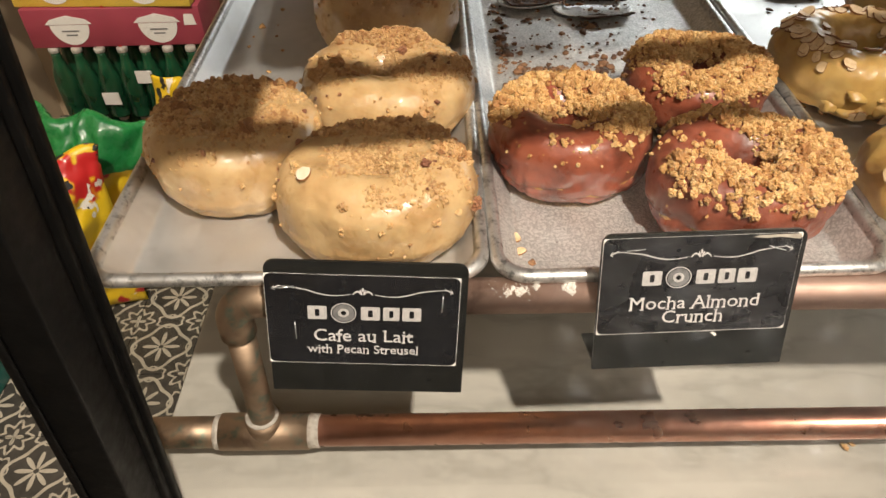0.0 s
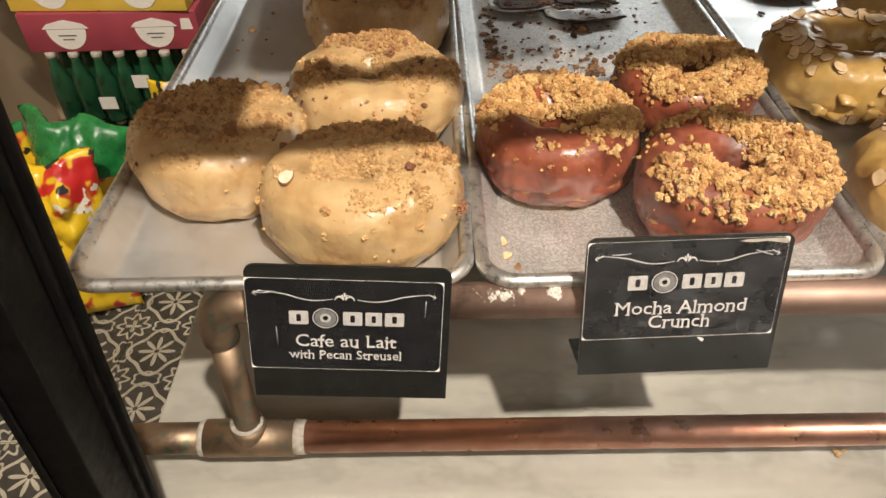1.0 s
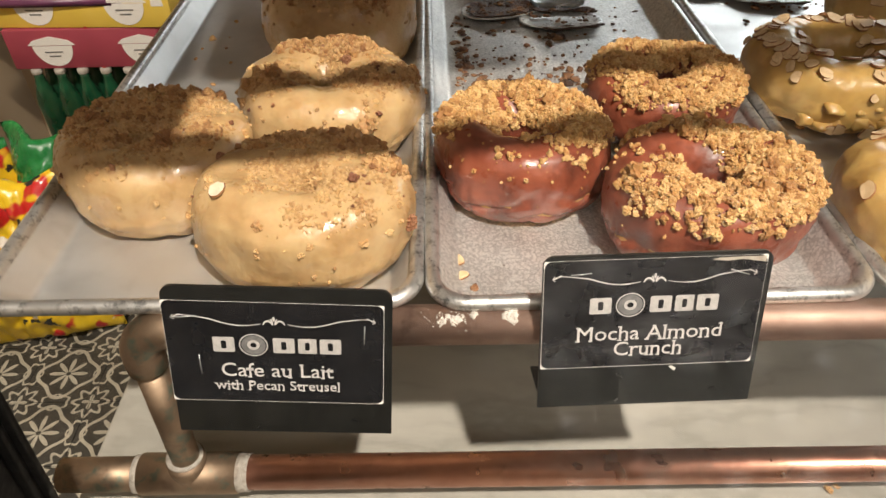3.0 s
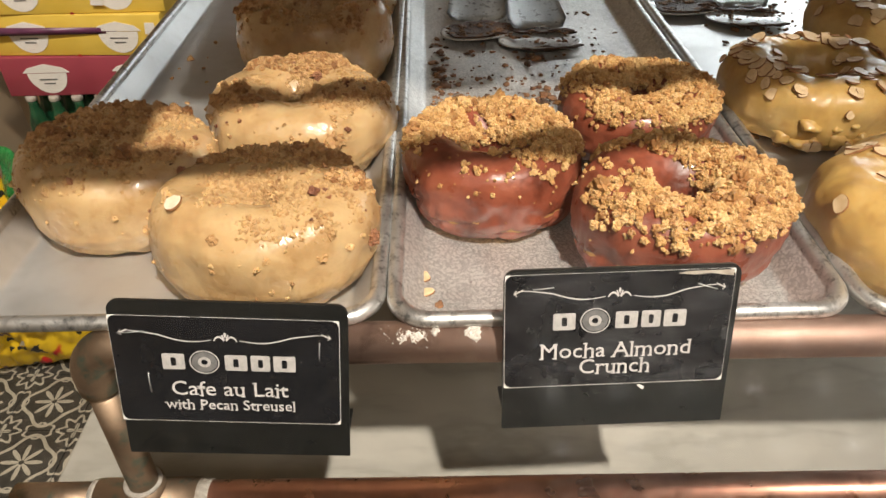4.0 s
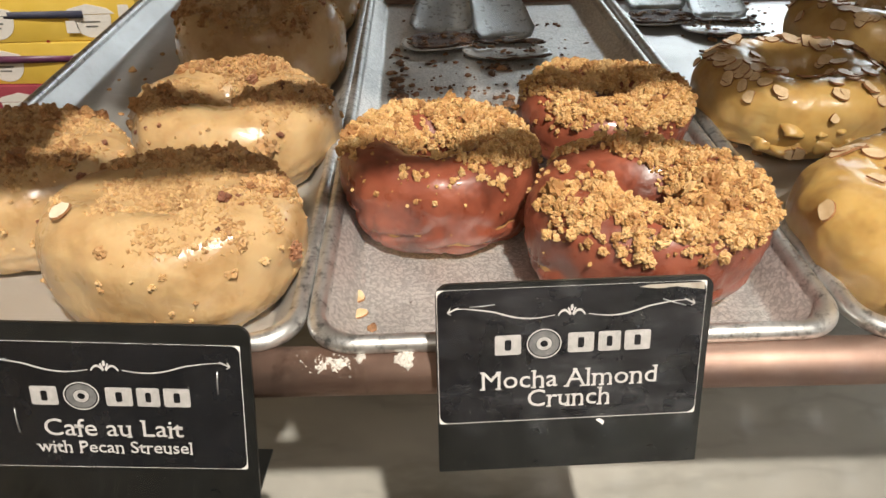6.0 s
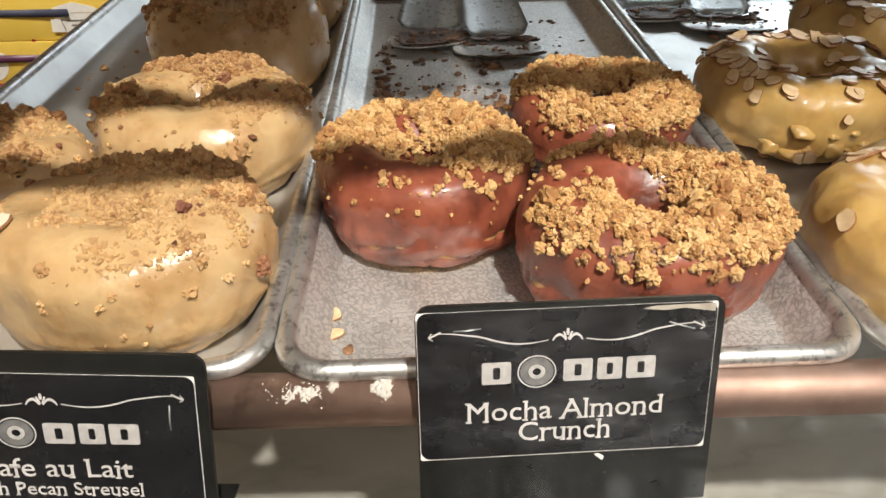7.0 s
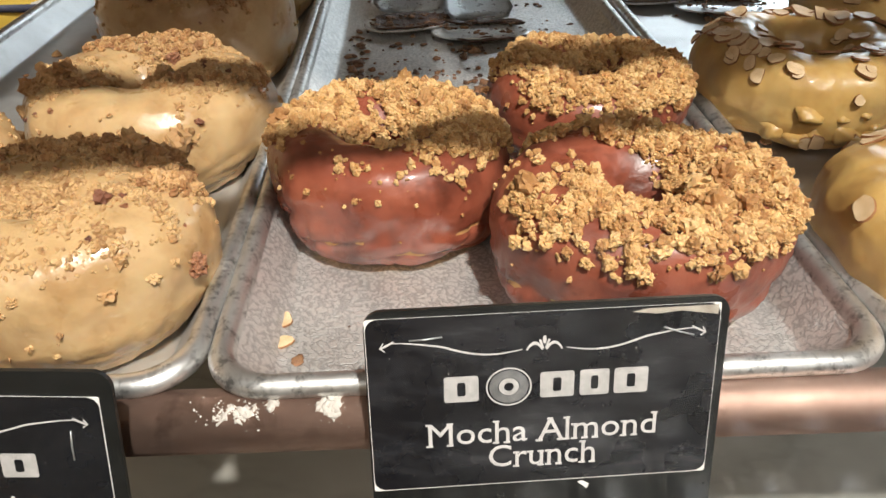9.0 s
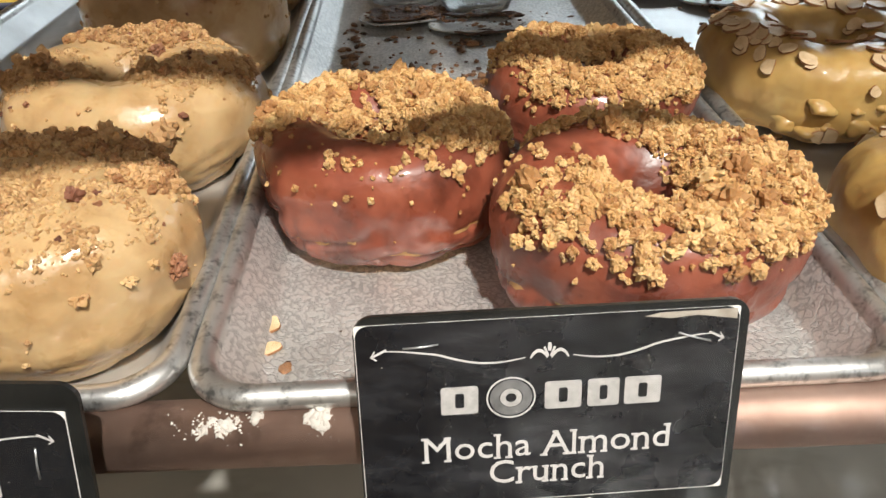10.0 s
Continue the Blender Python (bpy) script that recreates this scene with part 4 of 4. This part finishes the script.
def letters(text, size, x, z, y, parent, width):
    cu = bpy.data.curves.new("lettering", "FONT")
    cu.body, cu.size, cu.align_x, cu.extrude, cu.resolution_u = text, size, "CENTER", 0.00012, 3
    ob = bpy.data.objects.new("lettering", cu)
    scene.collection.objects.link(ob)
    mesh = bpy.data.meshes.new_from_object(ob.evaluated_get(bpy.context.evaluated_depsgraph_get()))
    bpy.data.objects.remove(ob)
    add_serifs(mesh, size)
    mesh.materials.clear()
    mesh.materials.append(INK)
    out = link("lettering", mesh, parent, "white printed words: " + text)
    xs = [v.co.x for v in mesh.vertices]
    out.matrix_basis = pose(x, y, z, 90, 0, 0) @ Matrix.Diagonal((width / (max(xs) - min(xs)), 1, 1, 1))
    return out


def price_sign(m, lines, label, card_dx, card_dz, card_roll, holder_w=0.1055, holder_h=0.085, ground=PRINT):
    s = thing("price_sign", label, "sign", group="price signs")
    s.matrix_basis = m
    hold = slab(rounded(holder_w, holder_h, 0.0055, 6, False), 0.0, 0.0016)
    part("holder", hold, SIGN_BLACK, s, "black plastic sign holder", smooth=False)
    part("holder_foot", box_bm(-holder_w / 2 + 0.002, holder_w / 2 - 0.002, 0.0017, 0.036, -holder_h / 2, -holder_h / 2 + 0.0015), SIGN_BLACK, s, smooth=False)
    part("holder_clip", box_bm(-0.012, 0.012, 0.0017, 0.03, 0.004, 0.007, 0.001), SIGN_BLACK, s, smooth=False)
    card = part("card", slab(rounded(0.1035, 0.0575, 0.0008), -0.0006, -0.0003), PAPER, s, "laminated white card", smooth=False)
    card.matrix_basis = pose(card_dx, 0, card_dz, 0, card_roll, 0)
    part("printed_panel", slab([(px, pz + 0.0002) for px, pz in rounded(0.1031, 0.0571, 0.0036)], -0.0008, -0.0006), ground, card, smooth=False)
    y0, y1 = -0.00095, -0.0008
    # flourish: two waved rules that end in small arrows, and a crest between them
    for side in (-1, 1):
        pts = [(side * (0.0065 + 0.0375 * k / 20), 0.0172 - 0.0016 * math.sin(math.pi * min(1, 1.6 * k / 20)) + 0.0052 * (k / 20) ** 1.8 - 0.0012 * (k / 20) ** 8) for k in range(21)]
        part("flourish", ribbon(pts, 0.00055, y0, y1), INK, card, smooth=False)
        tip = ribbon([(side * 0.0435, 0.0217), (side * 0.0475, 0.0197)], 0.0007, y0, y1)
        ribbon([(side * 0.0462, 0.0187), (side * 0.0476, 0.0197), (side * 0.0466, 0.0214)], 0.0005, y0, y1, tip)
        part("flourish_tip", tip, INK, card, smooth=False)
        leaf = ribbon([(side * (0.0006 + 0.0046 * k / 8), 0.0168 + 0.0022 * math.sin(math.pi * k / 8) ** 0.8) for k in range(9)], 0.0009, y0, y1)
        ribbon([(side * 0.0004, 0.0172), (side * 0.0014, 0.0200)], 0.0008, y0, y1, leaf)
        part("crest_leaf", leaf, INK, card, smooth=False)
    part("crest_tip", ribbon([(0, 0.0188), (0, 0.0200), (0, 0.0212)], 0.0011, y0, y1), INK, card, smooth=False)
    # the maker's mark as plain shapes: four blocks and a ring
    for x, w in ((-0.0245, 0.0112), (0.0040, 0.0112), (0.0152, 0.0098), (0.0262, 0.0112)):
        mark = slab([(px + x, pz + 0.0052) for px, pz in rounded(w - 0.0010, 0.0084, 0.0008, 3)], y0, y1)
        part("mark_block", mark, MARK_INK, card, smooth=False)
        part("mark_slot", slab([(px + x, pz + 0.0052) for px, pz in rounded(w * 0.22, 0.0044, 0.0006, 3)], y0 - 0.0001, y0), ground, card, smooth=False)
    for r0, r1, ink in ((0.0063, 0.0059, INK), (0.0054, 0.0030, GREY_INK), (0.0028, 0.0014, MARK_INK)):
        bm = bmesh.new()
        n = 28
        ring = [[bm.verts.new((-0.0104 + r * math.cos(2 * math.pi * i / n) * 1.08, y, 0.0052 + r * math.sin(2 * math.pi * i / n))) for i in range(n)] for r, y in ((r0, y0), (r1, y0), (r1, y1), (r0, y1))]
        for a in range(4):
            for i in range(n):
                bm.faces.new((ring[a][i], ring[a][(i + 1) % n], ring[(a + 1) % 4][(i + 1) % n], ring[(a + 1) % 4][i]))
        part("mark_ring", bm, ink, card, smooth=False)
    for text, size, z, width in lines:
        letters(text, size, 0.0, z, y0 + 0.0001, card, width)
    return s, card


sign_a, card_a = price_sign(pose(-0.0416, 0.2530, 1.0757, -14, 3.2, 0), (("Cafe au Lait", 0.0112, -0.0132, 0.054), ("with Pecan Streusel", 0.0079, -0.0212, 0.0612)),
                            "black Cafe au Lait sign clipped to copper pipe", -0.0021, 0.006, 0.3, 0.1072)
sign_b, card_b = price_sign(pose(0.1398, 0.2650, 1.0815, -17, 0.3, 2), (("Mocha Almond", 0.0108, -0.0135, 0.0705), ("Crunch", 0.0108, -0.0222, 0.033)),
                            "worn black Mocha Almond Crunch sign clipped to copper pipe", -0.0012, 0.0108, -0.2, 0.1100, 0.085, PRINT_WORN_GLARE)
card_b.scale = (1.03, 1, 1.03)


def staple(card, x, z, turn, length):
    bm = tube([(-length / 2, 0, 0), (0, -0.0004, 0), (length / 2, 0, 0)], 0.00028, 8)
    ob = part("staple", bm, STEEL, card, "thin steel staple")
    ob.matrix_basis = pose(x, -0.0011, z, 0, turn, 0)


scraps = slab([(0.0105, -0.0196), (0.0135, -0.0222), (0.0142, -0.0206), (0.0120, -0.0192)], -0.0013, -0.0010)
part("torn_scrap", scraps, PAPER, sign_b, "small torn paper scrap", smooth=False)
worn = slab([(0.0255, 0.0272), (0.033, 0.0263), (0.040, 0.0269), (0.047, 0.0258), (0.0508, 0.0252), (0.0508, 0.0282), (0.030, 0.0281)], -0.0009, -0.0008)
part("worn_corner", worn, plain("worn_paper", (0.30, 0.26, 0.21), (0.46, 0.42, 0.36), 260, 0.7), card_b, "scuffed bare paper corner", smooth=False)
dust = random.Random(12)
for sign, count in ((sign_a, 14), (sign_b, 30)):
    specks = [crumb(dust, SMALL, (dust.uniform(-0.05, 0.05), -0.0013, dust.uniform(-0.038, 0.036)), dust.uniform(0.00018, 0.0004)) for i in range(count)]
    soup("dust_specks", specks, FLOUR, sign, "pale dust specks")
staple(card_a, -0.0365, -0.0065, 88, 0.011), staple(card_a, 0.0425, 0.0125, 92, 0.010), staple(card_a, -0.042, 0.0205, -6, 0.012)
staple(card_b, -0.0345, 0.0222, -4, 0.0095), staple(card_b, 0.0395, 0.0205, 18, 0.0095)


# ---- goods on the floor beyond the counter ----
def carton(at, w, d, h, material, turn, label):
    c = thing("drink_carton", label, "carton", group="stacked drink cartons")
    c.matrix_basis = pose(*at, 0, 0, turn)
    part("box", box_bm(-w / 2, w / 2, -d / 2, d / 2, 0, h, 0.002), material, c)
    part("lid_edge", box_bm(-w / 2 - 0.001, w / 2 + 0.001, -d / 2 - 0.002, d / 2, h - 0.016, h + 0.0012), NAVY if material is YELLOW_BOX else PURPLE, c, "dark printed top edge")
    y = -d / 2 - 0.0015
    for x in (-w / 4, w / 4):
        bowl = [(x + 0.055 * math.cos(a), 0.068 + 0.06 * math.sin(a)) for a in [math.pi + math.pi * i / 16 for i in range(17)]]
        part("emblem", slab(bowl, y, y + 0.0012), PAPER, c, "white bowl emblem", smooth=False)
        part("emblem_roof", slab([(x - 0.066, 0.070), (x + 0.066, 0.070), (x + 0.05, 0.084), (x, 0.096), (x - 0.05, 0.084)], y - 0.0006, y + 0.0012), PAPER, c, smooth=False)
        part("emblem_dot", slab(rounded(0.010, 0.010, 0.0045), y - 0.0014, y), RED, c, smooth=False)
        c.children[-1].location = (x, 0, 0.080)
        for k, (ww, zz) in enumerate(((0.05, 0.048), (0.032, 0.036))):
            part("print_bar", box_bm(x - ww / 2, x + ww / 2, y - 0.0008, y, zz, zz + 0.004), GREY_INK, c, smooth=False)
        part("side_patch", slab([(x + 0.075, 0.06), (x + 0.11, 0.06), (x + 0.105, 0.092), (x + 0.08, 0.092)], y, y + 0.0012), PAPER, c, smooth=False)
    return c


def bottle_pack(at, cols, rows, label):
    p = thing("bottle_pack", label, "bottles", at, "green bottle packs")
    prof = [(0.001, 0.0), (0.030, 0.0), (0.032, 0.006), (0.032, 0.115), (0.029, 0.14), (0.018, 0.172), (0.0135, 0.195), (0.0135, 0.206)]
    first = None
    for i in range(cols):
        for j in range(rows):
            x, y = (i - (cols - 1) / 2) * 0.0665, (j - (rows - 1) / 2) * 0.0665
            if first is None:
                b = part("bottle", lathe(prof, 20), BOTTLE, p, "dark green plastic bottle")
                cap = part("cap", lathe([(0.0145, 0.206), (0.0152, 0.208), (0.0152, 0.218), (0.013, 0.220)], 16), SOLDER, b, "silver cap")
                first = (b.data, cap.data)
            else:
                b = link("bottle", first[0], p, "dark green plastic bottle")
                link("cap", first[1], b, "silver cap")
            b.location = (x, y, 0)
    for i in range(2):
        part("label_patch", box_bm(-0.09 + 0.12 * i, -0.04 + 0.12 * i, -rows * 0.0333 - 0.003, -rows * 0.0333 - 0.001, 0.05 + 0.07 * i, 0.09 + 0.07 * i), PAPER, p, "pale printed patch", smooth=False)
    return p


BX, BY = -0.93, 1.90
for k, z in enumerate((0.0, 0.224)):
    bottle_pack((BX, BY + 0.065, z), 7, 3, "shrink-wrapped pack of green bottles under stacked cartons")
for k, (mat, z) in enumerate(((MAROON_BOX, 0.4445), (YELLOW_BOX, 0.5605), (YELLOW_BOX, 0.6765), (YELLOW_BOX, 0.7925))):
    carton((BX + 0.005 * (-1) ** k - 0.01, BY + 0.11 + 0.004 * k, z), 0.50, 0.22, 0.1145, mat, 1.5 * (-1) ** k, ("maroon" if k == 0 else "yellow") + " drink carton with white emblems in a stack")


def snack_bag(at, turn, w, h, bulge, seed, label, caps):
    """A crumpled pillow bag with crimped ends; caps is the share of green at its top."""
    b = thing("snack_bag", label, "bag", group="snack bags")
    b.matrix_basis = pose(*at, *turn)
    bm = bmesh.new()
    nx, nz = 44, 56
    grid = {}
    for side in (-1, 1):
        for i in range(nx + 1):
            for j in range(nz + 1):
                u, v = 2 * i / nx - 1, j / nz
                e = (max(0, 1 - u * u) ** 0.55) * (max(0, math.sin(math.pi * v)) ** 0.5)
                cr = noise.noise(Vector((u * 2.2 + seed, v * 3.1, side)))
                fold = abs(noise.noise(Vector((u * 3.4 + seed, v * 4.4, side)))) - 0.25 + 0.5 * abs(noise.noise(Vector((u * 8 + seed, v * 9, side))))
                x = u * w / 2 * (1 - 0.06 * math.sin(math.pi * v)) + 0.02 * cr * (1 if v > 0.9 else 0.3)
                y = side * bulge * e * (1 + 0.35 * cr + 0.9 * fold) + 0.07 * noise.noise(Vector((u * 1.6, v * 2.0, seed))) * v
                z = v * h + 0.10 * noise.noise(Vector((u * 1.9 + seed, 0.3, 9))) * max(0.0, v - 0.55)
                if (i in (0, nx) or j in (0, nz)) and side == 1:
                    grid[side, i, j] = grid[-1, i, j]
                else:
                    grid[side, i, j] = bm.verts.new((x, y, z))
    for side in (-1, 1):
        for i in range(nx):
            for j in range(nz):
                q = [grid[side, i, j], grid[side, i + 1, j], grid[side, i + 1, j + 1], grid[side, i, j + 1]]
                if len(set(q)) < 3:
                    continue
                v = (j + 0.5) / nz
                bm.faces.new(q).material_index = 1 if v > 1 - caps else 0
    part("bag_film", bm, (BAG_PRINT, GREEN), b)
    return b


snack_bag((-0.98, 1.27, 0.0), (-12, 0, 12), 0.36, 0.44, 0.065, 2.0, "large yellow snack bag with red print leaning back", 0.0)
snack_bag((-0.95, 1.47, 0.0), (-8, 4, -8), 0.34, 0.45, 0.06, 7.0, "yellow snack bag with crumpled green top leaning on bottles", 0.26)
snack_bag((-1.16, 1.50, 0.0), (-6, -8, 20), 0.30, 0.38, 0.06, 11.0, "yellow snack bag standing behind the others", 0.05)
snack_bag((-0.72, 1.60, 0.0), (-10, 12, -6), 0.32, 0.44, 0.06, 16.0, "crumpled yellow snack bag beside the bottle packs", 0.0)

crate = thing("plastic_crate", "small teal plastic crate standing on tiles", "crate", (-1.16, 1.02, 0))
part("body", box_bm(-0.10, 0.10, -0.07, 0.07, 0, 0.09, 0.006), TEAL, crate)
part("rim", box_bm(-0.106, 0.106, -0.076, 0.076, 0.0905, 0.102, 0.003), TEAL, crate)

# ---- floor tiles ----
floor_ob = bpy.data.objects["floor"]
tile_bm = box_bm(-PITCH / 2 + 0.0008, PITCH / 2 - 0.0008, -PITCH / 2 + 0.0008, PITCH / 2 - 0.0008, -0.0115, 0.0, 0.0008)
first = part("tile", tile_bm, TILE, floor_ob, smooth=False)
first.location = (TILE_X, TILE_Y, 0)
chunks, near = [], 0
v = np.array([(x, y, z) for z in (-0.0115, -0.0002) for x, y in ((-1, -1), (1, -1), (1, 1), (-1, 1))], float) * (PITCH / 2 - 0.0008, PITCH / 2 - 0.0008, 1)
f = np.array([(4, 5, 6, 7), (0, 4, 7, 3), (1, 2, 6, 5), (0, 1, 5, 4), (3, 7, 6, 2)])
for i in range(-4, 22):
    for j in range(-24, 7):
        x, y = TILE_X + PITCH * i, TILE_Y + PITCH * j
        if (i, j) == (0, 0) or x > 2.9 or y < -2.9:
            continue
        if i <= 3 and -6 <= j <= 6:
            ob = link("tile", first.data, floor_ob)
            ob.location = (x, y, 0.0006 * (((i * 7 + j * 5) % 5) / 5 - 0.5))
        else:
            chunks.append((v + (x, y, 0), f))
soup("tiles_beyond", chunks, TILE, floor_ob, "black and cream patterned tiles")
